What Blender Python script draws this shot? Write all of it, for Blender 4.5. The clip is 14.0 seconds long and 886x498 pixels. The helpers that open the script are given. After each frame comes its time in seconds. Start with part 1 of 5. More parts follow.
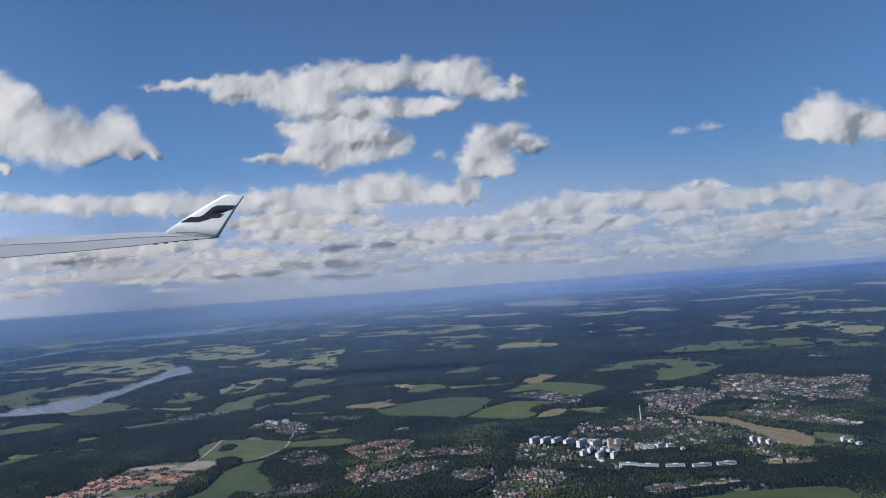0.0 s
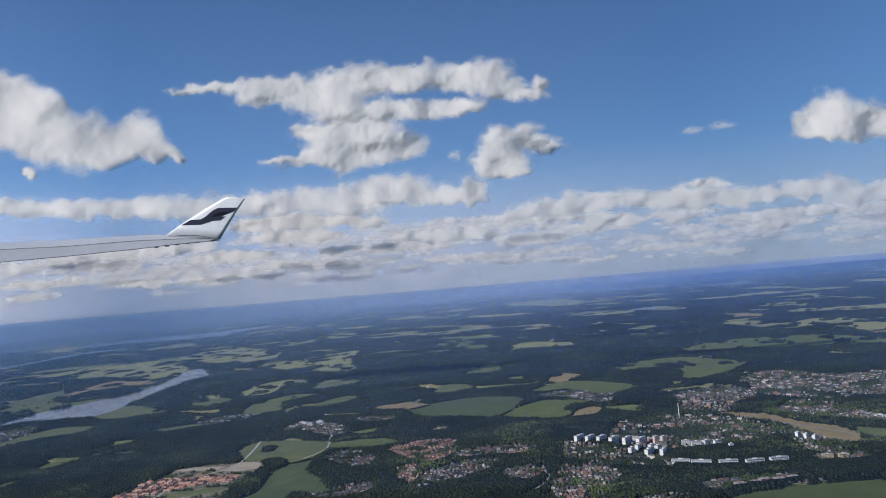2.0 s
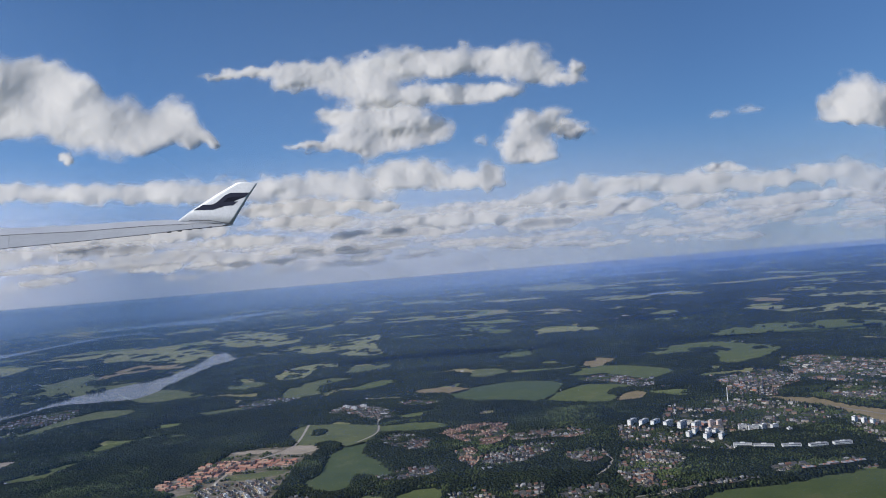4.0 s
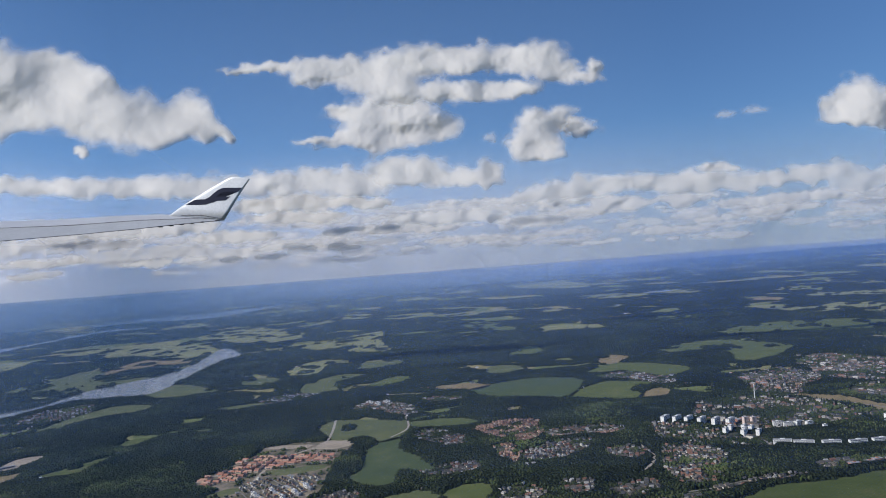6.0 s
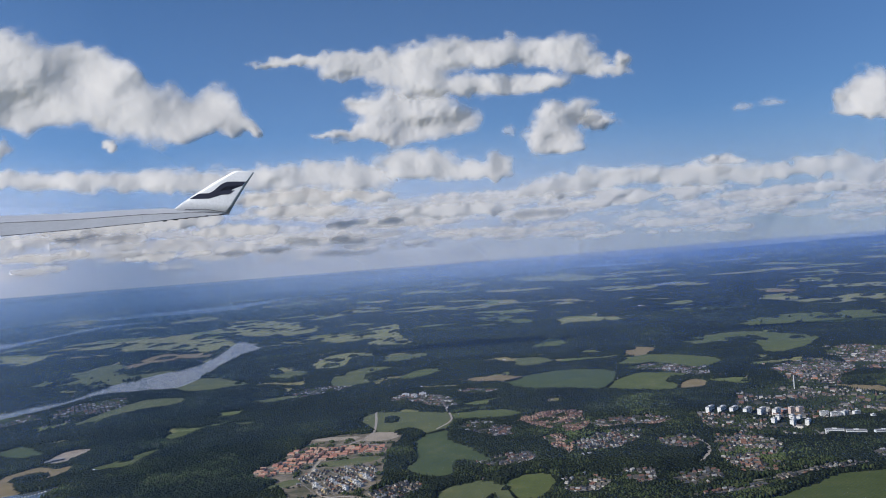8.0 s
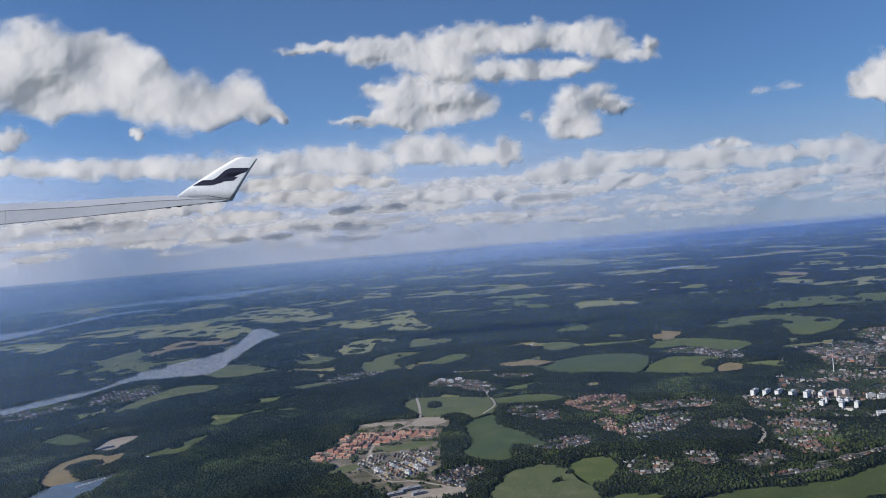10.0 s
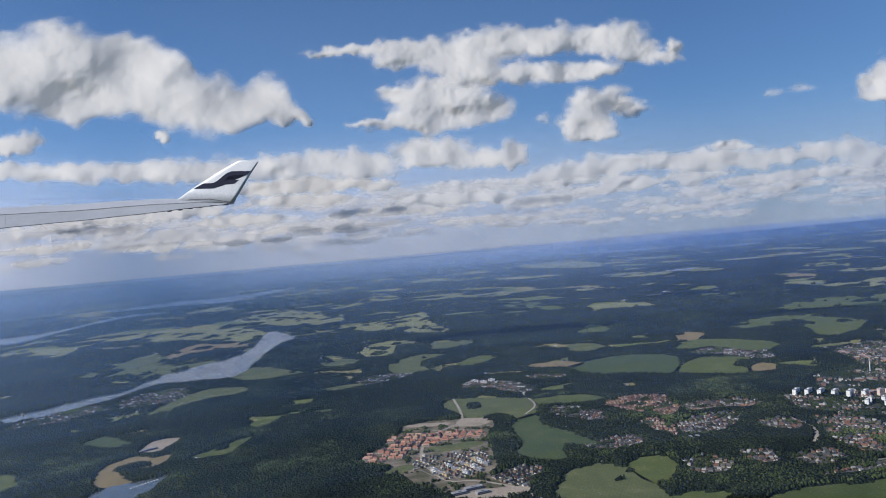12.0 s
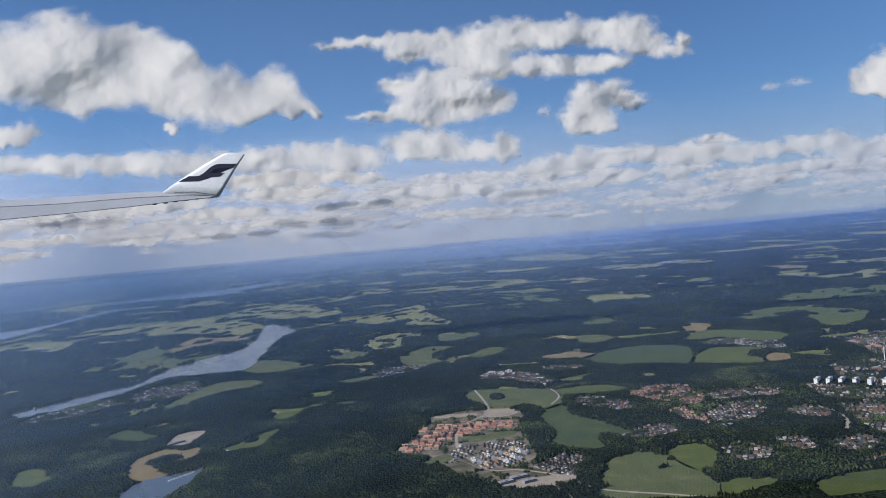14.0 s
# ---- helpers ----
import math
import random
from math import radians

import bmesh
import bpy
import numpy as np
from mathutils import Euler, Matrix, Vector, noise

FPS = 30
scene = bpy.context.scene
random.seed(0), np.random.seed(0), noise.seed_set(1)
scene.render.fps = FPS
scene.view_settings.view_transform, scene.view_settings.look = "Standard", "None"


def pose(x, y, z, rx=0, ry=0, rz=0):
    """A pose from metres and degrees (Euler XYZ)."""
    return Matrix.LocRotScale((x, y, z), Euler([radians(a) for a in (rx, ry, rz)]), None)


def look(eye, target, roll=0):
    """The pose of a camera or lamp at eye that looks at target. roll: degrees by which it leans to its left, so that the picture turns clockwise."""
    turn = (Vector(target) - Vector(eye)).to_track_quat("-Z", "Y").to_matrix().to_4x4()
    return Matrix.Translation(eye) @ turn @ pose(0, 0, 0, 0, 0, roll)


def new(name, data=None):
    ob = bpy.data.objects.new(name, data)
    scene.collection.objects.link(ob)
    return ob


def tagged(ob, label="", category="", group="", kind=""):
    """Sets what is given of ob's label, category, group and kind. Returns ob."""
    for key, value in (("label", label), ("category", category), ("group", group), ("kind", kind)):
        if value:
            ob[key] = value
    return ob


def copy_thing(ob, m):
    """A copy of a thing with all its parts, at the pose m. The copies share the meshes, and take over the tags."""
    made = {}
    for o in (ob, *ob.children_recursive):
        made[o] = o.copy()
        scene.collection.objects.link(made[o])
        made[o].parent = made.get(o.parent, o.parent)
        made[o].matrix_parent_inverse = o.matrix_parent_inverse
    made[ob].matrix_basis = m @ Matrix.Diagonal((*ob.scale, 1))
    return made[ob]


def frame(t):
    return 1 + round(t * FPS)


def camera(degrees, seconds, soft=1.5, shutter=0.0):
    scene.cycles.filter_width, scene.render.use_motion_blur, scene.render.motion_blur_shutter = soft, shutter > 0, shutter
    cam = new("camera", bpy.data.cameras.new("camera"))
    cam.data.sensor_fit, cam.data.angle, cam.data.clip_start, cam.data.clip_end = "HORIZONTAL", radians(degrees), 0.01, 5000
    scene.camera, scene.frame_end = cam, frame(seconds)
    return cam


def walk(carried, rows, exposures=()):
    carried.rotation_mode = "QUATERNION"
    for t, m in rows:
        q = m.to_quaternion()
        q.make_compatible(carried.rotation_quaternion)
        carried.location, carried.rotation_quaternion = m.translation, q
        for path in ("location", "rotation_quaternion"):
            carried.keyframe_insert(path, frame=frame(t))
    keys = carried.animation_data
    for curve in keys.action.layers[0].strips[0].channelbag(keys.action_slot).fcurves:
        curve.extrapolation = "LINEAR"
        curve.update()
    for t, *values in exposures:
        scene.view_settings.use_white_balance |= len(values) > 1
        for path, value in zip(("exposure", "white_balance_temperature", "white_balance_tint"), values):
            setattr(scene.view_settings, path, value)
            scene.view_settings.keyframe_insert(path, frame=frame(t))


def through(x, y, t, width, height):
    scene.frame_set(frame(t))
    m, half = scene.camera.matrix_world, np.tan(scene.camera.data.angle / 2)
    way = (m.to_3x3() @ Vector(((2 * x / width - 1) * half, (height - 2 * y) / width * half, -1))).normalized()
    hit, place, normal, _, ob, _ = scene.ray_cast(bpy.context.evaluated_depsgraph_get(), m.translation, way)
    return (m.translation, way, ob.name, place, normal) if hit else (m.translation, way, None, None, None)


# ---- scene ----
cam = camera(62.0, 14.0, soft=1.0)
PATH = [
    (0, (1.252, -0.359, 56.166), (1.279, 1.637, 56.273), -4.2),
    (0.5, (-2.962, -0.628, 56.554), (-2.93, 1.369, 56.665), -4.3),
    (1, (-7.166, -1.175, 56.776), (-7.131, 0.822, 56.888), -4.4),
    (1.5, (-11.296, -1.904, 57.156), (-11.257, 0.093, 57.267), -4.5),
    (2, (-15.696, -2.458, 57.298), (-15.656, -0.461, 57.406), -4.7),
    (2.5, (-19.838, -2.634, 57.794), (-19.791, -0.637, 57.892), -4.9),
    (3, (-24.02, -2.548, 58.184), (-24.007, -0.55, 58.272), -4.8),
    (5.5, (-46.067, -3.811, 59.771), (-46.016, -1.812, 59.824), -4.4),
    (6, (-50.353, -3.687, 59.992), (-50.296, -1.689, 60.049), -4.3),
    (6.5, (-54.623, -3.806, 60.44), (-54.57, -1.807, 60.501), -4.4),
    (7, (-59.109, -4.49, 60.607), (-59.059, -2.491, 60.661), -4.4),
    (7.5, (-63.459, -5.447, 61.023), (-63.403, -3.449, 61.064), -4.5),
    (8, (-67.795, -4.934, 61.262), (-67.734, -2.936, 61.3), -4.5),
    (8.5, (-72.136, -5.009, 61.398), (-72.097, -3.009, 61.419), -4.6),
    (11, (-94.504, -6.047, 63.989), (-94.426, -4.049, 63.984), -5.0),
    (11.5, (-99.063, -6.201, 63.996), (-98.989, -4.203, 63.998), -5.1),
    (12, (-103.304, -6.23, 64.075), (-103.225, -4.232, 64.079), -5.0),
    (12.5, (-107.484, -6.549, 64.39), (-107.39, -4.551, 64.385), -5.1),
    (13, (-111.948, -6.491, 64.706), (-111.84, -4.494, 64.697), -5.2),
    (13.5, (-116.334, -6.532, 64.973), (-116.211, -4.536, 64.956), -5.2),
    (14, (-120.543, -6.587, 65.183), (-120.415, -4.591, 65.164), -5.1),
]
walk(cam, [(t, look(eye, target, roll)) for t, eye, target, roll in PATH], [(0.0, 0.20, 5850, 10), (14.0, 0.28, 5900, 10)])


# ---- world, sun ----
EYE_AT = (-60.0, -4.0, 60.0)      # the middle of the flight line
SUN_WAY = Vector((-0.76, -0.30, 0.58)).normalized()   # towards the sun
sun_data = bpy.data.lights.new("sun", "SUN")
sun_data.energy, sun_data.angle, sun_data.color = 4.2, radians(0.53), (1.0, 0.92, 0.81)
sun = new("sun", sun_data)
sun.matrix_world = look(SUN_WAY * 800, (0, 0, 0))
world = bpy.data.worlds.new("sky")
scene.world = world
world.use_nodes = True
sky = world.node_tree.nodes.new("ShaderNodeTexSky")
sky.sky_type, sky.sun_disc = "NISHITA", False
sky.sun_elevation = math.asin(SUN_WAY.z)
sky.sun_rotation = -math.atan2(SUN_WAY.x, SUN_WAY.y)
sky.altitude, sky.air_density, sky.dust_density, sky.ozone_density = 900, 1.0, 0.2, 7.0
back = world.node_tree.nodes["Background"]
world.node_tree.links.new(sky.outputs[0], back.inputs[0])
back.inputs[1].default_value = 0.076
scene.cycles.transparent_max_bounces = 48

# ---- materials ----


class Nodes:
    """A node material under construction."""

    def __init__(self, name, rough=0.8, spec=0.2):
        self.m = bpy.data.materials.new(name)
        self.m.use_nodes = True
        self.t = self.m.node_tree
        self.b = self.t.nodes["Principled BSDF"]
        self.out = self.t.nodes["Material Output"]
        self.b.inputs["Roughness"].default_value = rough
        self.b.inputs["Specular IOR Level"].default_value = spec
        self.geo = self.t.nodes.new("ShaderNodeNewGeometry")

    def node(self, kind, **sets):
        n = self.t.nodes.new(kind)
        for k, v in sets.items():
            n.inputs[k].default_value = v
        return n

    def link(self, a, b):
        self.t.links.new(a, b)

    def place(self, sx=1.0, sy=1.0, sz=1.0):
        n = self.node("ShaderNodeMapping", Scale=(sx, sy, sz))
        self.link(self.geo.outputs["Position"], n.inputs["Vector"])
        return n.outputs[0]

    def noise(self, scale, at=None, detail=4.0, rough=0.55):
        n = self.node("ShaderNodeTexNoise", Scale=scale, Detail=detail, Roughness=rough)
        self.link(at or self.geo.outputs["Position"], n.inputs["Vector"])
        return n.outputs["Fac"]

    def cells(self, scale, at=None):
        n = self.node("ShaderNodeTexVoronoi", Scale=scale)
        self.link(at or self.geo.outputs["Position"], n.inputs["Vector"])
        return n

    def ramp(self, fac, *stops, hard=False):
        n = self.t.nodes.new("ShaderNodeValToRGB")
        e = n.color_ramp.elements
        while len(e) < len(stops):
            e.new(0.5)
        for el, (p, c) in zip(e, stops):
            el.position, el.color = p, (*c, 1) if len(c) == 3 else c
        if hard:
            n.color_ramp.interpolation = "CONSTANT"
        self.link(fac, n.inputs[0])
        return n.outputs[0]

    def mix(self, fac, a, b, how="MIX"):
        n = self.t.nodes.new("ShaderNodeMix")
        n.data_type, n.blend_type = "RGBA", how
        for sock, v in ((n.inputs[0], fac), (n.inputs[6], a), (n.inputs[7], b)):
            if isinstance(v, (int, float)):
                sock.default_value = v
            elif isinstance(v, tuple):
                sock.default_value = (*v, 1)
            else:
                self.link(v, sock)
        return n.outputs[2]

    def bump(self, height, strength=0.5, distance=0.1):
        n = self.node("ShaderNodeBump", Strength=strength, Distance=distance)
        self.link(height, n.inputs["Height"])
        self.link(n.outputs[0], self.b.inputs["Normal"])

    def done(self, color):
        if isinstance(color, tuple):
            self.b.inputs["Base Color"].default_value = (*color, 1)
        else:
            self.link(color, self.b.inputs["Base Color"])
        return self.m


def plain(name, c, rough=0.7, spread=0.15, scale=3.0, metal=0.0, spec=0.3):
    """A surface of one colour with grain and wider stains."""
    n = Nodes(name, rough, spec)
    n.b.inputs["Metallic"].default_value = metal
    lo, hi = tuple(v * (1 - spread) for v in c), tuple(min(1, v * (1 + spread)) for v in c)
    base = n.ramp(n.noise(scale), (0.3, lo), (0.7, hi))
    fine = n.ramp(n.noise(scale * 9), (0.3, (0.82, 0.82, 0.82)), (0.7, (1, 1, 1)))
    return n.done(n.mix(1.0, base, fine, "MULTIPLY"))


def island(name, colors, rough=0.75):
    """Each separate piece of a mesh takes one of some colours."""
    n = Nodes(name, rough, 0.25)
    k = len(colors)
    base = n.ramp(n.geo.outputs["Random Per Island"], *[(i / k, c) for i, c in enumerate(colors)], hard=True)
    fine = n.ramp(n.noise(4.0), (0.3, (0.75, 0.75, 0.75)), (0.7, (1, 1, 1)))
    return n.done(n.mix(1.0, base, fine, "MULTIPLY"))


def by_object(name, colors, rough=0.75):
    """Each object takes one of some colours."""
    n = Nodes(name, rough, 0.25)
    info = n.t.nodes.new("ShaderNodeObjectInfo")
    k = len(colors)
    base = n.ramp(info.outputs["Random"], *[(i / k, c) for i, c in enumerate(colors)], hard=True)
    fine = n.ramp(n.noise(4.0), (0.3, (0.8, 0.8, 0.8)), (0.7, (1, 1, 1)))
    return n.done(n.mix(1.0, base, fine, "MULTIPLY"))


def ground_material():
    n = Nodes("land", 0.95, 0.1)
    at = n.place(1.0, 0.55, 1.0)
    wood = n.noise(0.0075, at, 7.0, 0.6)
    cell = n.cells(0.022, at)
    farm = n.ramp(cell.outputs["Color"], (0.0, (0.12, 0.145, 0.05)), (0.35, (0.18, 0.19, 0.07)), (0.6, (0.29, 0.24, 0.11)), (0.8, (0.15, 0.17, 0.062)))
    trees = n.ramp(n.noise(0.25, None, 5.0, 0.7), (0.35, (0.008, 0.015, 0.009)), (0.65, (0.022, 0.034, 0.017)))
    far = n.mix(n.ramp(wood, (0.555, (0, 0, 0)), (0.57, (1, 1, 1))), trees, farm)
    xyz = n.t.nodes.new("ShaderNodeSeparateXYZ")
    n.link(n.geo.outputs["Position"], xyz.inputs[0])
    open_land = n.node("ShaderNodeMath", )
    open_land.operation = "LESS_THAN"
    open_land.inputs[1].default_value = 1290.0
    n.link(xyz.outputs["Y"], open_land.inputs[0])
    tuft = n.ramp(n.noise(0.12, None, 6.0, 0.7), (0.35, (0.45, 0.5, 0.5)), (0.6, (1.05, 1.05, 1.0)))
    return n.done(n.mix(open_land.outputs[0], far, n.mix(1.0, farm, tuft, "MULTIPLY")))


def field_material(name, c1, c2, c3, turn=0.0):
    """Crop with wide moist patches, drilled rows and fine grain."""
    n = Nodes(name, 0.95, 0.1)
    wide = n.ramp(n.noise(0.11, None, 5.0, 0.62), (0.35, c1), (0.55, c2), (0.72, c3))
    grain = n.ramp(n.noise(1.2, None, 5.0, 0.7), (0.3, (0.72, 0.72, 0.72)), (0.7, (1.1, 1.1, 1.1)))
    wave = n.node("ShaderNodeTexWave", Scale=0.35, Distortion=1.5)
    rot = n.node("ShaderNodeMapping", Rotation=(0, 0, turn))
    n.link(n.geo.outputs["Position"], rot.inputs["Vector"])
    n.link(rot.outputs[0], wave.inputs["Vector"])
    rows = n.ramp(wave.outputs["Fac"], (0.2, (0.93, 0.93, 0.93)), (0.8, (1, 1, 1)))
    return n.done(n.mix(1.0, n.mix(1.0, wide, grain, "MULTIPLY"), rows, "MULTIPLY"))


def canopy_material():
    n = Nodes("woods", 0.95, 0.08)
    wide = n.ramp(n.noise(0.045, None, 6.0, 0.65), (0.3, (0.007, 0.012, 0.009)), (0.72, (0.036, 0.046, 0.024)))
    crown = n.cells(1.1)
    # shade between the crowns put into the colour: light tops, dark gaps
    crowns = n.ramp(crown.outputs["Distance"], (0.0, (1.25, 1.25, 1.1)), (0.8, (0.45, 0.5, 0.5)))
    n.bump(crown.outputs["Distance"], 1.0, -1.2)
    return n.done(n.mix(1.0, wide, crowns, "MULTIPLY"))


def tree_material(name, colors):
    n = Nodes(name, 0.95, 0.08)
    k = len(colors)
    each = n.ramp(n.geo.outputs["Random Per Island"], *[(i / k, c) for i, c in enumerate(colors)])
    wide = n.ramp(n.noise(0.028, None, 6.0, 0.6), (0.32, (0.6, 0.65, 0.7)), (0.5, (1.15, 1.15, 1.05)), (0.66, (2.7, 2.55, 1.9)))
    return n.done(n.mix(1.0, each, wide, "MULTIPLY"))


def water_material():
    n = Nodes("lake_water", 0.12, 0.5)
    n.bump(n.noise(0.5, None, 2.0), 0.03, 0.1)
    return n.done(n.ramp(n.noise(0.02), (0.3, (0.085, 0.095, 0.10)), (0.7, (0.115, 0.125, 0.13))))


def cloud_material(name, white, through):
    """Bright water droplets: light passes on through the body, and where it thins out the sky shows."""
    n = Nodes(name, 1.0, 0.0)
    thick = n.t.nodes.new("ShaderNodeAttribute")
    thick.attribute_name = "thickness"
    soft = n.t.nodes.new("ShaderNodeAttribute")
    soft.attribute_name = "soft_normal"
    tint = (white, white * 0.965, white * 0.93, 1)
    n.m.cycles.use_bump_map_correction = False
    a = n.node("ShaderNodeBsdfDiffuse", Color=tint)      # lit relief
    n.link(soft.outputs["Vector"], a.inputs["Normal"])
    b = n.node("ShaderNodeBsdfDiffuse", Color=tint, Normal=(-0.3, 0.0, 0.95))      # light spread evenly inside the body
    body = n.node("ShaderNodeMixShader", Fac=through)
    n.link(a.outputs[0], body.inputs[1])
    n.link(b.outputs[0], body.inputs[2])
    clear = n.node("ShaderNodeBsdfTransparent")
    mix = n.node("ShaderNodeMixShader")
    n.link(thick.outputs["Fac"], mix.inputs[0])
    n.link(clear.outputs[0], mix.inputs[1])
    n.link(body.outputs[0], mix.inputs[2])
    n.link(mix.outputs[0], n.out.inputs[0])
    return n.m


def haze_material(name, reach, dense, top, tint=(0.38, 0.57, 0.98), low=0.0, west=2.3, east=0.85, tint_east=None):
    """Haze sheet: its colour stands in for scattered daylight, less with height."""
    n = Nodes(name, 1.0, 0.0)
    xyz = n.t.nodes.new("ShaderNodeSeparateXYZ")
    n.link(n.geo.outputs["Position"], xyz.inputs[0])
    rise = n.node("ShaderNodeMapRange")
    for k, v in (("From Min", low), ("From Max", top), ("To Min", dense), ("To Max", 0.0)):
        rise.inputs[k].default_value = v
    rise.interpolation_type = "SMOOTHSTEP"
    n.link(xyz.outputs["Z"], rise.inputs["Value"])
    west_gain = n.node("ShaderNodeMapRange")      # denser to the west, to brighten that side
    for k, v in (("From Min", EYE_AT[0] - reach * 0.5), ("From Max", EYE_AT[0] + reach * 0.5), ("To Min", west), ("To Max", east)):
        west_gain.inputs[k].default_value = v
    n.link(xyz.outputs["X"], west_gain.inputs["Value"])
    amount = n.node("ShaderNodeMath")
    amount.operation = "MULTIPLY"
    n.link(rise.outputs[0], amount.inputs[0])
    n.link(west_gain.outputs[0], amount.inputs[1])
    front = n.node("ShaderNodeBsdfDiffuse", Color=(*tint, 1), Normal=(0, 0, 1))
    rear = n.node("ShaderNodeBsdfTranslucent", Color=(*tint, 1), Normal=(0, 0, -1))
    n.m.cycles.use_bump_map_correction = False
    # haze glow stronger towards the sun, painted as a tint from west to east
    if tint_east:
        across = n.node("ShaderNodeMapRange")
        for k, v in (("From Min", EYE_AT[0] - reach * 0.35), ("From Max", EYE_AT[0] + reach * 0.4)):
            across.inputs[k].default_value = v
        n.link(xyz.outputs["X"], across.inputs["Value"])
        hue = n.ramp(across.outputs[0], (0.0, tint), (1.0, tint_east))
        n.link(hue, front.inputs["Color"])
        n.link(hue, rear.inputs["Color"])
    body = n.t.nodes.new("ShaderNodeAddShader")      # light from either side
    n.link(front.outputs[0], body.inputs[0])
    n.link(rear.outputs[0], body.inputs[1])
    clear = n.node("ShaderNodeBsdfTransparent")
    mix = n.node("ShaderNodeMixShader")
    n.link(amount.outputs[0], mix.inputs[0])
    n.link(clear.outputs[0], mix.inputs[1])
    n.link(body.outputs[0], mix.inputs[2])
    n.link(mix.outputs[0], n.out.inputs[0])
    return n.m


LAND = ground_material()
MEADOW = field_material("mown_meadow", (0.062, 0.082, 0.026), (0.076, 0.096, 0.032), (0.10, 0.105, 0.042), 0.9)
WOODS = canopy_material()
WATER = water_material()
CLOUD = cloud_material("cloud_vapour", 0.71, 0.52)
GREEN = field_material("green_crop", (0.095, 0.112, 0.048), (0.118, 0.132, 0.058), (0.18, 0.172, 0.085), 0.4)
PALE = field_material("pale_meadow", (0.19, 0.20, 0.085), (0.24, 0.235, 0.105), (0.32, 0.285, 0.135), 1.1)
BRIGHT = field_material("fresh_grass", (0.088, 0.108, 0.036), (0.108, 0.128, 0.042), (0.155, 0.15, 0.062), 0.9)
# deep crop green; its darkness also stands for cloud shade on one field
DEEP = field_material("deep_and_shaded_crop", (0.062, 0.086, 0.038), (0.076, 0.10, 0.044), (0.105, 0.12, 0.055), 0.2)
TAN = field_material("stubble", (0.20, 0.16, 0.08), (0.26, 0.20, 0.11), (0.22, 0.19, 0.09), 1.4)
SAND = field_material("bare_sand", (0.30, 0.25, 0.19), (0.38, 0.32, 0.25), (0.34, 0.29, 0.24), 0.7)
YARD = field_material("town_ground", (0.035, 0.045, 0.026), (0.07, 0.07, 0.048), (0.16, 0.14, 0.11), 0.3)
GRAVEL = plain("road_surface", (0.22, 0.20, 0.18), 0.9, 0.2, 1.0)
SPRUCE = tree_material("spruce_needles", [(0.004, 0.007, 0.005), (0.013, 0.019, 0.012), (0.032, 0.042, 0.022), (0.008, 0.012, 0.008)])
LEAF = tree_material("broad_leaves", [(0.020, 0.030, 0.014), (0.032, 0.045, 0.018), (0.014, 0.022, 0.012), (0.040, 0.048, 0.024)])
ROOFS = {
    "red": by_object("clay_tile_roof", [(0.21, 0.115, 0.082), (0.27, 0.16, 0.11), (0.16, 0.10, 0.08), (0.32, 0.21, 0.15)]),
    "grey": by_object("grey_roof", [(0.13, 0.12, 0.12), (0.22, 0.20, 0.19), (0.09, 0.085, 0.085), (0.30, 0.27, 0.25)]),
    "mixed": by_object("mixed_roof", [(0.30, 0.13, 0.08), (0.13, 0.13, 0.14), (0.26, 0.17, 0.12), (0.34, 0.32, 0.30)]),
}
WALLS = by_object("painted_house_wall", [(0.38, 0.31, 0.23), (0.52, 0.46, 0.38), (0.36, 0.25, 0.16), (0.30, 0.15, 0.10), (0.44, 0.36, 0.27)])
FAR_ROOFS = island("roof_of_joined_house", [(0.17, 0.09, 0.065), (0.08, 0.08, 0.085), (0.11, 0.10, 0.09), (0.32, 0.31, 0.29), (0.05, 0.05, 0.055), (0.09, 0.085, 0.08)])
FAR_WALLS = island("wall_of_joined_house", [(0.30, 0.25, 0.19), (0.58, 0.54, 0.47), (0.24, 0.17, 0.12), (0.20, 0.11, 0.075), (0.22, 0.21, 0.19)])
CONCRETE = plain("white_render", (0.74, 0.73, 0.70), 0.8, 0.06, 0.8)
PANEL = plain("grey_flat_roof", (0.30, 0.30, 0.31), 0.9, 0.15, 0.8)
GLASS = plain("dark_window_glass", (0.05, 0.06, 0.08), 0.15, 0.1, 1.0, 0.0, 0.6)
BRICK_WALL = plain("red_brick_wall", (0.34, 0.17, 0.12), 0.85, 0.15, 1.2)
OCHRE = plain("ochre_render", (0.62, 0.47, 0.25), 0.85, 0.1, 0.9)

# ---- building helpers ----
grid_rng = np.random.default_rng(7)


def mesh_of(name, verts, faces, material):
    me = bpy.data.meshes.new(name)
    me.from_pydata(verts, [], faces)
    me.materials.append(material)
    return me


def part(name, bm, material, parent, label=""):
    me = bpy.data.meshes.new(name)
    bm.to_mesh(me)
    bm.free()
    me.materials.append(material)
    ob = new(name, me)
    ob.parent = parent
    return tagged(ob, label)


def box(bm, x, y, z, sx, sy, sz, turn=0.0):
    m = pose(x, y, z, 0, 0, turn) @ Matrix.Diagonal((sx, sy, sz, 1))
    return bmesh.ops.create_cube(bm, size=1, matrix=m)["verts"]


def hashed(ix, iy, seed):
    h = (ix.astype(np.int64) * 374761393 + iy.astype(np.int64) * 668265263 + seed * 1442695041) & 0x7FFFFFFF
    h = ((h ^ (h >> 13)) * 1274126177) & 0x7FFFFFFF
    return ((h ^ (h >> 16)) & 0xFFFF) / 65535.0


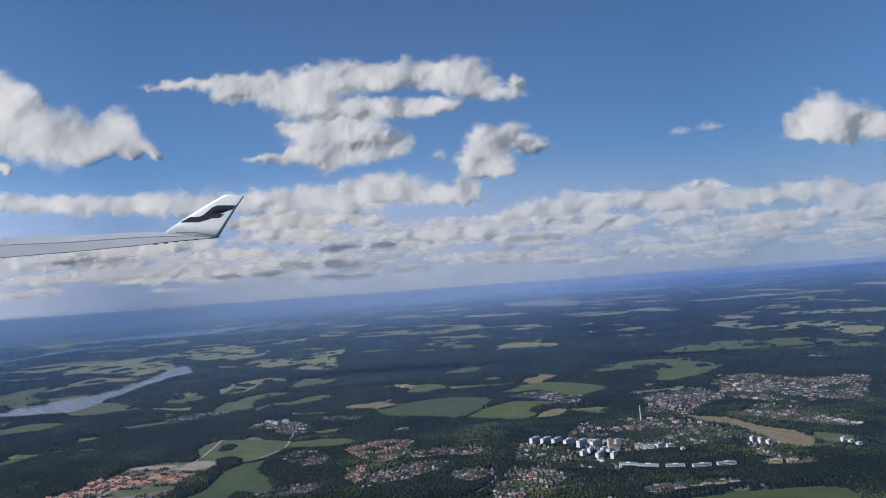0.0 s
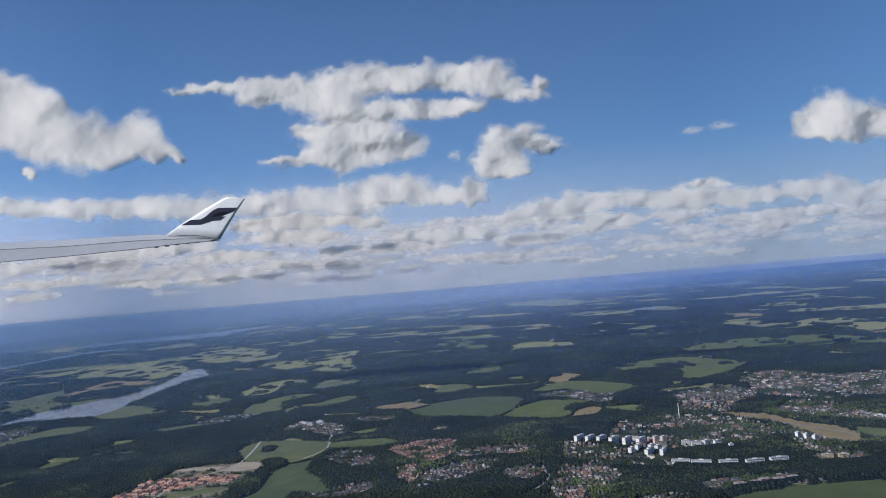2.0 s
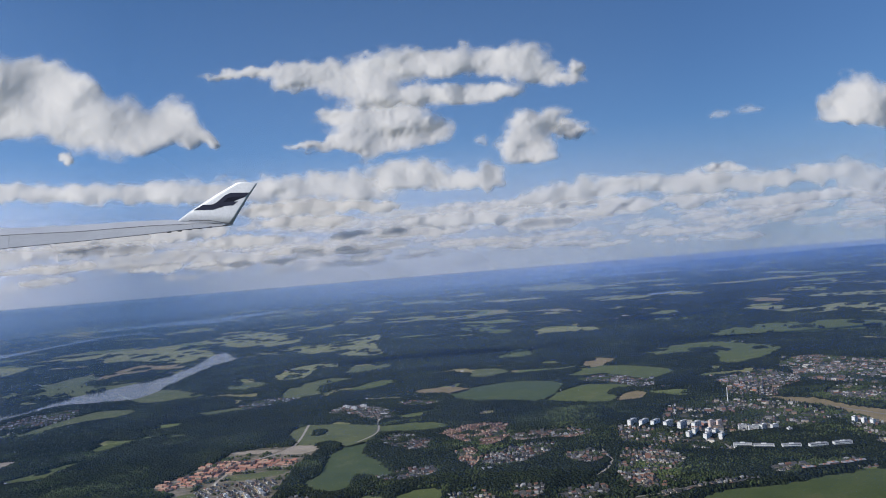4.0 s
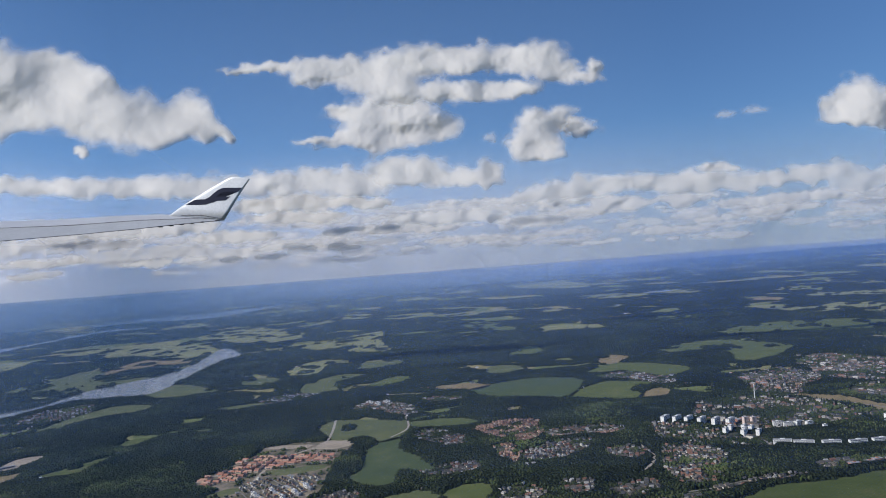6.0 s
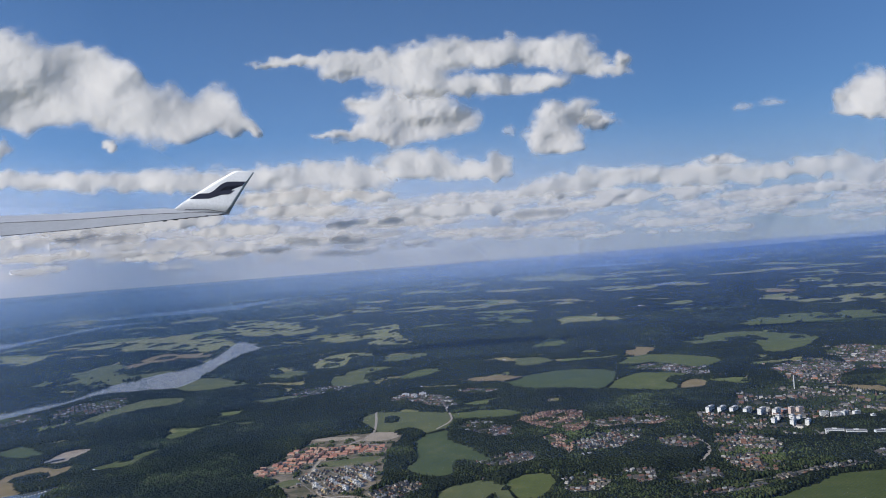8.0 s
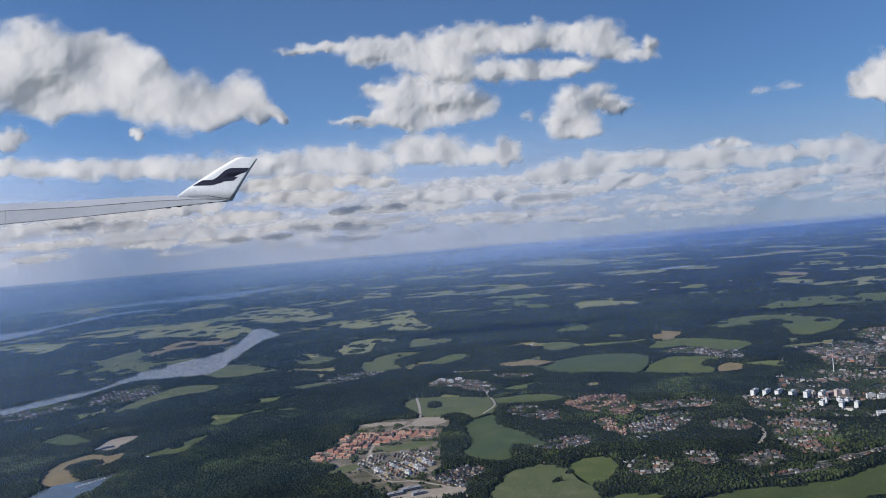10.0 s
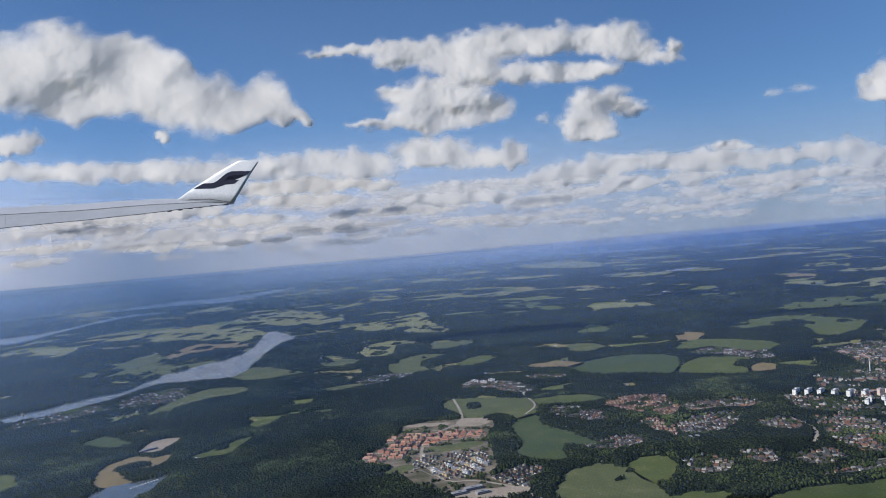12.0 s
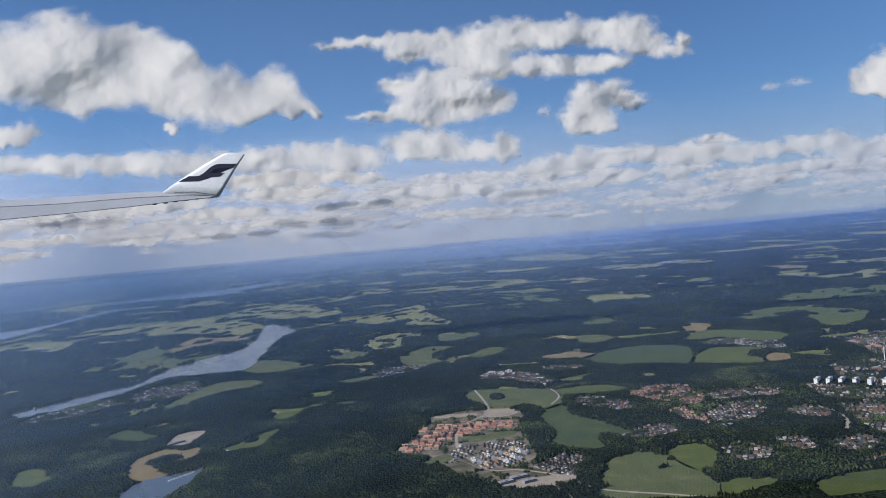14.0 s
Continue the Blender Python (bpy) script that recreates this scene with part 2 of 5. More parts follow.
def value_noise(x, y, seed=0):
    x, y = np.asarray(x, float), np.asarray(y, float)
    ix, iy = np.floor(x), np.floor(y)
    fx, fy = x - ix, y - iy
    fx, fy = fx * fx * (3 - 2 * fx), fy * fy * (3 - 2 * fy)
    a, b = hashed(ix, iy, seed), hashed(ix + 1, iy, seed)
    c, d = hashed(ix, iy + 1, seed), hashed(ix + 1, iy + 1, seed)
    return (a * (1 - fx) + b * fx) * (1 - fy) + (c * (1 - fx) + d * fx) * fy


def fbm(x, y, seed=0, octaves=4):
    total, amp, norm = 0.0, 1.0, 0.0
    for k in range(octaves):
        total = total + amp * value_noise(np.asarray(x) * 2 ** k, np.asarray(y) * 2 ** k, seed + k)
        norm, amp = norm + amp, amp * 0.5
    return total / norm


def inside(poly, x, y):
    """Which of the points lie in a closed outline."""
    poly = np.asarray(poly, float)
    hit = np.zeros(x.shape, bool)
    lo, hi = poly.min(0), poly.max(0)
    near = np.nonzero((x >= lo[0]) & (x <= hi[0]) & (y >= lo[1]) & (y <= hi[1]))
    px, py = x[near], y[near]
    odd = np.zeros(px.shape, bool)
    for (x0, y0), (x1, y1) in zip(poly, np.roll(poly, -1, 0)):
        if y0 == y1:
            continue
        odd ^= ((y0 > py) != (y1 > py)) & (px < (x1 - x0) * (py - y0) / (y1 - y0) + x0)
    hit[near] = odd
    return hit


def wobble(corners, step, rough, seed, smooth=1):
    """An outline through the corners, cut finer, with natural unevenness."""
    pts = np.asarray(corners, float)
    for _ in range(smooth):
        nxt = np.roll(pts, -1, 0)
        pts = np.stack([pts * 0.8 + nxt * 0.2, pts * 0.2 + nxt * 0.8], 1).reshape(-1, 2)
    fine = []
    for p, q in zip(pts, np.roll(pts, -1, 0)):
        k = max(1, int(np.hypot(*(q - p)) / step))
        fine += [p + (q - p) * i / k for i in range(k)]
    fine = np.array(fine)
    dx = fbm(fine[:, 0] / (step * 4), fine[:, 1] / (step * 4), seed) - 0.5
    dy = fbm(fine[:, 0] / (step * 4), fine[:, 1] / (step * 4), seed + 50) - 0.5
    return fine + np.stack([dx, dy], 1) * rough * 2


def oval(cx, cy, length, width, angle, seed, square=3.0):
    """A patch with rounded, uneven corners."""
    a = np.linspace(0, 2 * np.pi, 56, endpoint=False)
    c, s = np.cos(a), np.sin(a)
    u = np.sign(c) * np.abs(c) ** (2 / square) * length / 2
    v = np.sign(s) * np.abs(s) ** (2 / square) * width / 2
    jig = 0.50 + 1.0 * fbm(c * 2.0 + seed * 3.1, s * 2.0 + 9, seed, 5)
    u, v, t = u * jig, v * jig, radians(angle)
    return np.stack([cx + u * np.cos(t) - v * np.sin(t), cy + u * np.sin(t) + v * np.cos(t)], 1)


def sheet(name, outline, z, material):
    bm = bmesh.new()
    bm.faces.new([bm.verts.new((x, y, z)) for x, y in outline])
    bmesh.ops.triangulate(bm, faces=bm.faces[:])
    bm.normal_update()
    for f in bm.faces:
        if f.normal.z < 0:
            f.normal_flip()
    me = bpy.data.meshes.new(name)
    bm.to_mesh(me)
    bm.free()
    me.materials.append(material)
    return new(name, me)


# ---- the land ----
bm = bmesh.new()
bmesh.ops.create_grid(bm, x_segments=40, y_segments=40, size=6500)
me = bpy.data.meshes.new("ground")
bm.to_mesh(me)
bm.free()
me.materials.append(LAND)
tagged(new("ground", me), "wide flat land of dark woods and farmland reaching the horizon", "ground", kind="structure")

rx = np.arange(-600, 5200, 60.0)
rz = np.clip((rx + 400) / 4200, 0, 1) * 34 * (0.8 + 0.4 * fbm(rx / 500, rx * 0 + 3, 8)) + 2 * fbm(rx / 120, rx * 0, 9)
rv = [(a, 4450 - abs(a - 800) * 0.06, 0) for a in rx] + [(a, 4700 - abs(a - 800) * 0.06, b) for a, b in zip(rx, rz)] + [(a, 5600, 0) for a in rx]
n = len(rx)
rf = [(k * n + i, k * n + i + 1, (k + 1) * n + i + 1, (k + 1) * n + i) for k in (0, 1) for i in range(n - 1)]
tagged(new("distant_rise", mesh_of("distant_rise", rv, rf, LAND)), "low wooded rise along the horizon", "hill", kind="structure")

OPEN = []      # outlines without woods
FARMED = []    # outlines without houses
WET = []


def field(outline, material, label, z=0.03):
    OPEN.append(outline)
    FARMED.append(outline)
    return tagged(sheet("field", outline, z, material), label, "field", "fields", "structure")


def farm(corners, material, label, seed):
    """A field by its corners in the plan; far ones have coarser, more ragged edges."""
    corners = np.array(corners, float)
    far = max(1.0, corners[:, 1].mean() / 260)
    if far > 1.15:      # open verges up to the first trees
        corners = corners.mean(0) + (corners - corners.mean(0)) * 1.10
    return field(wobble(corners, 2.2 * far, 1.1 * far, seed), material, label)


# Near farmland beside the estate.
farm([(-98, 299), (-93, 312), (-79, 309), (-62, 299), (-59, 283), (-62, 268), (-72, 262), (-79, 272), (-89, 272), (-95, 286)], GREEN, "pale green crop field with a small grove in it", 1)
farm([(-62, 296), (-47, 298), (-38, 296), (-30, 285), (-40, 278), (-50, 279), (-62, 281)], BRIGHT, "bright green meadow between two woods", 2)
farm([(-73, 263), (-62, 272), (-62, 250), (-56, 238), (-50, 224), (-55, 219), (-61, 223), (-63, 217), (-62, 209), (-68, 205), (-75, 212), (-79, 220), (-74, 230), (-76, 249)], DEEP, "long smooth green crop field beside a red-roofed estate", 3)
farm([(-66, 199), (-56, 202), (-51, 199), (-48, 186), (-45, 172), (-50, 160), (-78, 166), (-71, 186)], GREEN, "wide green field crossed by a pale track", 5)
farm([(-51, 198), (-43, 204), (-36, 204), (-35, 195), (-42, 181), (-48, 180)], BRIGHT, "bright green meadow edged by dark trees", 4)
farm([(-45, 173), (-30, 169), (-34, 164), (-50, 160)], BRIGHT, "small bright green field by a tree row", 6)
farm([(-27, 163), (-15, 168), (-5, 167), (12, 168), (30, 180), (54, 183), (75, 188), (93, 188), (102, 182), (88, 160), (-29, 150)], MEADOW, "broad sunlit grass field at the edge of the suburb", 7)
# Farmland beyond the suburbs.
farm([(-48, 382), (-29, 384), (-20, 371), (-30, 360), (-48, 369)], TAN, "reddish bare field strip below a wood", 8)
farm([(-31, 361), (-16, 376), (2, 382), (25, 371), (17, 341), (8, 321), (-8, 330), (-25, 340)], DEEP, "green crop field with cloud shade put into its colour", 9)
farm([(9, 321), (20, 340), (35, 356), (45, 349), (52, 340), (40, 328), (41, 315), (34, 306), (24, 309)], BRIGHT, "bright green field in front of a village", 10)
farm([(40, 316), (51, 329), (54, 318), (47, 305), (37, 306)], TAN, "stubble field beside a green crop", 11)
farm([(33, 388), (53, 415), (71, 404), (84, 379), (79, 368), (65, 355), (54, 381), (36, 379)], BRIGHT, "long pale green field behind a village", 12)
farm([(118, 478), (144, 484), (156, 458), (165, 433), (137, 396), (116, 383), (113, 397), (124, 416), (117, 438), (97, 439), (90, 462)], BRIGHT, "long bright green field beside a wooded island", 13)
farm([(57, 456), (70, 436), (53, 412), (44, 418)], TAN, "dry yellowish field at a wood's edge", 14)
farm([(4, 502), (23, 538), (30, 512), (23, 483), (4, 483)], BRIGHT, "bright green clearing in dark woods", 15)
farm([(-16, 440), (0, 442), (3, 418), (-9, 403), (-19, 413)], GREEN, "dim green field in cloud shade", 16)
farm([(203, 566), (240, 565), (271, 552), (281, 518), (283, 477), (272, 458), (245, 480), (214, 484), (195, 497), (179, 500), (155, 519)], BRIGHT, "broad bright green fields beyond the suburb", 17)
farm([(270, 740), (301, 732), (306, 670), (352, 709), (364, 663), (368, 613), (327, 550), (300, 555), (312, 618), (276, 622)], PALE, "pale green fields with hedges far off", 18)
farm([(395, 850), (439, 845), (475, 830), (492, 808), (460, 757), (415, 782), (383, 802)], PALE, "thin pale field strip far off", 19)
farm([(326, 858), (353, 850), (343, 790), (313, 800)], TAN, "small tan field far off", 20)
farm([(310, 550), (329, 552), (308, 515), (298, 525)], TAN, "bare tan field corner", 21)
farm([(50, 690), (85, 688), (111, 654), (92, 619), (55, 645)], PALE, "pale stubble strip among dark woods", 22)
farm([(-8, 826), (23, 790), (35, 686), (19, 664), (-13, 748)], BRIGHT, "bright green farmland among dark woods", 23)
farm([(94, 291), (101, 286), (109, 281), (112, 260), (120, 249), (117, 231), (109, 221), (106, 233), (105, 250), (101, 266), (94, 278)], TAN, "long tan strip of open dry ground", 24)
farm([(122, 248), (132, 238), (128, 228), (118, 225), (117, 236)], GREEN, "rough green verge beside a main road", 25)
farm([(200, 2170), (355, 2253), (352, 1808), (287, 1587), (190, 1842)], PALE, "pale farmland strip near the horizon", 26)
farm([(205, 1240), (268, 1225), (290, 1110), (246, 1056), (192, 1120)], PALE, "pale farmland among far woods", 27)
# Farmland round the long lake.
farm([(-352, 515), (-337, 524), (-325, 534), (-331, 587), (-317, 600), (-291, 551), (-281, 516), (-264, 528), (-248, 533), (-253, 506), (-269, 484), (-278, 473), (-293, 477), (-308, 484), (-344, 500)], GREEN, "pale green meadow along a lake shore", 30)
farm([(-306, 592), (-303, 664), (-275, 634), (-249, 641), (-250, 588), (-274, 602), (-285, 577), (-291, 553)], TAN, "yellowish fields round a lakeside hamlet", 31)
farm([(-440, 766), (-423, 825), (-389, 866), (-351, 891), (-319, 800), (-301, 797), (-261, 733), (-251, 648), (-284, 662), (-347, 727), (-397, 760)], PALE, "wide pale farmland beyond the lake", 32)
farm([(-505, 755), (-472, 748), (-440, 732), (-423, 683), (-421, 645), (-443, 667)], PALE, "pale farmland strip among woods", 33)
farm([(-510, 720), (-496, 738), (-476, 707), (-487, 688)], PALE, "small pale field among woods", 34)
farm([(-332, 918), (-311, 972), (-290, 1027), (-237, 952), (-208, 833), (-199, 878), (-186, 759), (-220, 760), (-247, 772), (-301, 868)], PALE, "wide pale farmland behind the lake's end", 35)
farm([(-218, 446), (-211, 474), (-195, 457), (-172, 427), (-188, 417), (-201, 415), (-217, 430)], GREEN, "green field on a lake shore", 36)
farm([(-233, 347), (-231, 366), (-225, 394), (-218, 399), (-199, 393), (-197, 372), (-211, 368), (-219, 358), (-225, 347), (-230, 335)], GREEN, "green field beside a lakeside village", 37)
farm([(-242, 290), (-239, 299), (-236, 306), (-221, 289), (-215, 283), (-221, 276), (-230, 280)], DEEP, "green field in a wood clearing", 38)
farm([(-211, 266), (-212, 281), (-207, 289), (-198, 287), (-199, 274), (-202, 263), (-206, 264)], SAND, "pale ploughed field round a long barn", 39)
farm([(-216, 242), (-215, 256), (-209, 265), (-200, 259), (-196, 264), (-193, 249), (-197, 242), (-208, 246), (-201, 236), (-196, 229), (-203, 224), (-208, 225)], TAN, "dry yellow-green field above a small inlet", 40)
farm([(-188, 254), (-182, 261), (-176, 275), (-169, 280), (-171, 264), (-172, 250), (-179, 250), (-184, 247)], BRIGHT, "bright green meadow by white sheds", 41)
farm([(-256, 254), (-245, 254), (-237, 236), (-239, 228), (-250, 235)], BRIGHT, "bright green field at a wood's edge", 42)
farm([(-178, 296), (-174, 307), (-163, 305), (-166, 296), (-170, 287)], BRIGHT, "bright green clearing in the forest", 43)
farm([(-159, 313), (-142, 315), (-145, 304)], GREEN, "small green clearing in the forest", 44)
farm([(-146, 503), (-136, 543), (-109, 542), (-109, 508), (-122, 502), (-121, 465), (-141, 468)], PALE, "pale yellowish field among woods", 45)
farm([(-122, 433), (-107, 459), (-86, 446), (-106, 424), (-102, 401), (-93, 410), (-106, 387), (-121, 396)], GREEN, "green farmland round a hamlet", 46)
farm([(-169, 462), (-153, 472), (-143, 462), (-148, 433), (-163, 442)], GREEN, "green field in a wood clearing", 47)
farm([(-159, 365), (-140, 374), (-133, 366), (-145, 354)], GREEN, "green field strip in the forest", 48)
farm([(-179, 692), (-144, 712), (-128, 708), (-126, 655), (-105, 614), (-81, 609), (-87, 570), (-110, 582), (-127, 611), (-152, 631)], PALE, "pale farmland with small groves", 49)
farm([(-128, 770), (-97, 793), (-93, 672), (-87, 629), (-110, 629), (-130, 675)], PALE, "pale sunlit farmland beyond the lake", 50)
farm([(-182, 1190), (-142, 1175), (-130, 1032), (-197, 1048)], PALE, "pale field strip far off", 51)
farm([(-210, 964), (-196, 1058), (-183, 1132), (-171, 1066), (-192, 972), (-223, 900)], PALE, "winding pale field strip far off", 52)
farm([(-480, 1171), (-447, 1293), (-393, 1190), (-424, 1106)], PALE, "pale field by a distant lake", 53)
farm([(-97, 511), (-78, 512), (-66, 508), (-71, 479), (-88, 470), (-98, 477)], GREEN, "green field among woods", 54)
farm([(-86, 403), (-74, 430), (-62, 426), (-69, 397)], BRIGHT, "bright green field by a hamlet", 55)
farm([(-94, 633), (-81, 615), (-85, 586), (-94, 592)], PALE, "small pale field among woods", 56)


def lake(outline, label, z=0.06):
    OPEN.append(outline)
    WET.append(outline)
    return tagged(sheet("lake", outline, z, WATER), label, "lake", "lakes", "structure")


def channel(line, seed, step=8.0, rough=3.0):
    """A long water: points of the middle line with the width at each."""
    p = np.array([(x, y) for x, y, w in line], float)
    w = np.array([r[2] for r in line], float)
    d = np.gradient(p, axis=0)
    n = np.stack([-d[:, 1], d[:, 0]], 1) / np.hypot(d[:, 0], d[:, 1])[:, None]
    return wobble(np.vstack([p + n * w[:, None] / 2, (p - n * w[:, None] / 2)[::-1]]), step, rough, seed)


lake(wobble([(-250, 730), (-235, 708), (-204, 624), (-218, 601), (-218, 553), (-214, 500), (-214, 458), (-217, 434), (-231, 435), (-241, 430), (-254, 434), (-263, 423), (-266, 406), (-269, 391), (-274, 383), (-283, 373), (-290, 360), (-303, 352), (-318, 366), (-303, 384), (-294, 396), (-287, 413), (-278, 417), (-273, 427), (-274, 462), (-266, 483), (-255, 504), (-244, 534), (-238, 558), (-241, 615), (-249, 686)], 4, 1.2, 5), "long calm grey-blue lake winding between woods")
lake(wobble([(-322, 345), (-318, 352), (-300, 344), (-308, 334), (-330, 330)], 4, 1.2, 6), "calm grey-blue end of a lake by a village")
lake(wobble([(-208, 217), (-205, 226), (-198, 229), (-191, 233), (-188, 237), (-186, 230), (-187, 224), (-187, 216), (-189, 212), (-192, 202), (-205, 200)], 2, 0.6, 9), "narrow lake inlet with a small marina")
lake(wobble([(-760, 880), (-622, 990), (-600, 1030), (-612, 1150), (-617, 1298), (-554, 1297), (-527, 1300), (-516, 1236), (-579, 1192), (-577, 1036), (-567, 918), (-561, 836), (-680, 800)], 14, 6, 13), "distant narrow pale lake")
lake(wobble([(-750, 1525), (-703, 1588), (-665, 1726), (-553, 1710), (-526, 1750), (-478, 1885), (-426, 2075), (-440, 1681), (-456, 1512), (-475, 1448), (-562, 1480), (-631, 1500), (-690, 1446)], 24, 10, 17), "distant wide pale lake")
lake(channel([(560, 3300, 150), (724, 2936, 170), (860, 2700, 120)], 19, 40, 20.0), "thin bright lake near the horizon")
lake(channel([(800, 2360, 60), (905, 2318, 90), (1010, 2280, 60)], 23, 30, 10.0), "thin bright lake near the horizon")
lake(oval(322, 1180, 52, 60, -65, 29), "small dark pond in distant woods")

# ---- settlements: centre, length, width and turn ----
TOWN_OUTLINES = []
QUARTERS = [[(48, 281), (62, 295), (80, 290), (95, 275), (98, 258), (94, 240), (77, 235), (59, 234), (40, 245)],
            [(26, 260), (32, 258), (40, 245), (54, 231), (51, 217), (42, 218), (31, 224), (22, 238)],
            [(18, 227), (27, 219), (32, 204), (23, 184), (10, 188)],
            [(137, 366), (165, 370), (180, 343), (146, 288), (129, 307), (121, 323)],
            [(116, 294), (132, 301), (142, 281), (128, 259), (118, 272)],
            [(86, 316), (98, 337), (110, 330), (108, 304), (99, 285), (87, 283), (80, 295)],
            [(97, 256), (107, 254), (114, 235), (101, 213), (91, 217), (95, 231)],
            [(45, 356), (61, 380), (68, 355), (60, 330), (42, 340)]]
QUARTERS = [wobble(q, 3, 2.0, 150 + k) for k, q in enumerate(QUARTERS)]
for q in QUARTERS:
    TOWN_OUTLINES.append(q)
    tagged(sheet("yard_ground", q, 0.024, YARD), "streets, yards and worn grass of a dense suburb", "ground", kind="structure")
# outline, turn of the streets, roofs
TOWNS = [([(-38, 271), (-26, 285), (-10, 280), (-13, 267), (-11, 259), (-20, 245), (-26, 251), (-32, 260)], 35, "red"),
         ([(-33, 244), (-26, 247), (-23, 228), (-27, 221), (-31, 230)], -50, "red"),
         ([(-11, 260), (5, 267), (18, 257), (13, 247), (1, 249), (-12, 248)], 12, "red"),
         ([(0, 226), (9, 232), (15, 226), (11, 214), (3, 216)], -20, "red"),
         ([(-87, 198), (-78, 208), (-70, 201), (-72, 190), (-79, 185), (-85, 193)], 30, "mixed"),
         ([(-57, 221), (-49, 226), (-39, 228), (-36, 218), (-46, 212), (-56, 215)], 15, "grey"),
         ([(-36, 194), (-26, 202), (-22, 188), (-28, 182), (-35, 183)], -35, "mixed"),
         ([(-23, 233), (-13, 244), (0, 245), (3, 240), (-6, 225), (-17, 219), (-24, 222)], 40, "grey"),
         ([(-58, 277), (-49, 277), (-40, 262), (-41, 249), (-49, 249), (-59, 266)], 20, "mixed"),
         ([(-18, 201), (-7, 197), (-10, 187), (-16, 186), (-18, 194)], -10, "mixed"),
         ([(-6, 194), (8, 194), (6, 183), (-4, 179), (-7, 186)], 0, "red"),
         ([(13, 205), (21, 207), (22, 192), (18, 186), (12, 195)], -40, "mixed"),
         ([(-9, 175), (1, 177), (14, 181), (28, 188), (44, 190), (44, 186), (26, 183), (9, 173), (-8, 171)], 12, "grey"),
         ([(17, 228), (31, 226), (36, 212), (31, 205), (21, 211)], -45, "mixed"),
         ([(-87, 343), (-77, 350), (-62, 337), (-54, 316), (-58, 308), (-68, 310), (-73, 325), (-86, 328)], -25, "mixed"),
         ([(-55, 351), (-36, 345), (-39, 330), (-56, 338)], -10, "grey"),
         ([(31, 372), (52, 381), (62, 360), (53, 347), (34, 362)], -15, "mixed"),
         ([(-140, 365), (-134, 389), (-120, 393), (-106, 385), (-118, 370), (-133, 361)], 40, "mixed"),
         ([(-262, 398), (-240, 415), (-228, 396), (-228, 368), (-242, 356), (-262, 372)], 25, "mixed"),
         ([(-288, 372), (-268, 380), (-262, 358), (-276, 336), (-300, 336)], 20, "mixed"),
         ([(-300, 585), (-280, 600), (-262, 590), (-280, 578)], 0, "mixed"),
         ([(132, 368), (160, 393), (171, 367), (180, 355), (210, 360), (165, 285), (155, 298), (143, 324), (130, 338)], -35, "mixed"),
         ([(100, 345), (121, 354), (128, 329), (116, 310), (96, 304), (86, 316), (90, 337)], -20, "red"),
         ([(114, 288), (124, 289), (140, 271), (143, 253), (137, 246), (125, 259), (114, 276)], -50, "mixed"),
         ([(51, 196), (59, 199), (77, 199), (76, 193), (58, 190), (53, 186)], 5, "mixed"),
         ([(90, 213), (101, 217), (108, 214), (103, 205), (90, 207)], -10, "mixed")]
TOWNS = [(wobble(out, 2.5, 1.2, 220 + k), turn, tint) for k, (out, turn, tint) in enumerate(TOWNS)]
for out, turn, tint in TOWNS:
    TOWN_OUTLINES.append(out)
    tagged(sheet("yard_ground", out, 0.02, YARD), "worn grass and paved yards between suburban houses", "ground", kind="structure")

estate = wobble([(-128, 225), (-123, 237), (-116, 254), (-113, 269), (-101, 275), (-79, 269), (-81, 252), (-84, 242), (-84, 224), (-83, 211), (-88, 200), (-82, 193), (-80, 181), (-89, 179), (-100, 186), (-108, 197), (-113, 209), (-118, 221)], 2.5, 1.2, 77)
TOWN_OUTLINES.append(estate)
ESTATE = field_material("estate_ground", (0.07, 0.075, 0.04), (0.21, 0.175, 0.13), (0.33, 0.27, 0.20), 0.3)
tagged(sheet("yard_ground", estate, 0.028, ESTATE), "sandy streets and half-grown lots of a new housing estate", "ground", kind="structure")
sandy = [(-89, 185, 17, 8, 5), (-88, 265, 15, 12, -22), (-104, 268, 18, 5, -8), (-96, 234, 18, 8, 10), (-114, 214, 10, 6, 40)]
for k, row in enumerate(sandy):
    out = oval(*row, 180 + k, 3.5)
    OPEN.append(out)
    tagged(sheet("bare_lot", out, 0.04, (SAND, SAND, SAND, GREEN, GREEN)[k]), ("bare sandy building lot beside new houses", "rough open grass inside the housing estate")[k > 2], "ground", kind="structure")


# ---- clouds ----


def quad_mesh(name, verts, quads, material):
    """A mesh of four-sided faces from arrays."""
    me = bpy.data.meshes.new(name)
    me.vertices.add(len(verts))
    me.vertices.foreach_set("co", np.ascontiguousarray(verts, np.float32).ravel())
    me.loops.add(len(quads) * 4)
    me.loops.foreach_set("vertex_index", np.ascontiguousarray(quads, np.int32).ravel())
    me.polygons.add(len(quads))
    me.polygons.foreach_set("loop_start", np.arange(len(quads), dtype=np.int32) * 4)
    me.update(calc_edges=True)
    me.materials.append(material)
    return me


def softened(a, k):
    """A field of heights, averaged over 2k + 1 cells each way, twice."""
    for _ in range(2):
        for axis in (0, 1):
            p = np.pad(a, [(k + 1, k) if ax == axis else (0, 0) for ax in (0, 1)], mode="edge").cumsum(axis)
            n = a.shape[axis]
            a = (np.take(p, np.arange(2 * k + 1, 2 * k + 1 + n), axis) - np.take(p, np.arange(n), axis)) / (2 * k + 1)
    return a


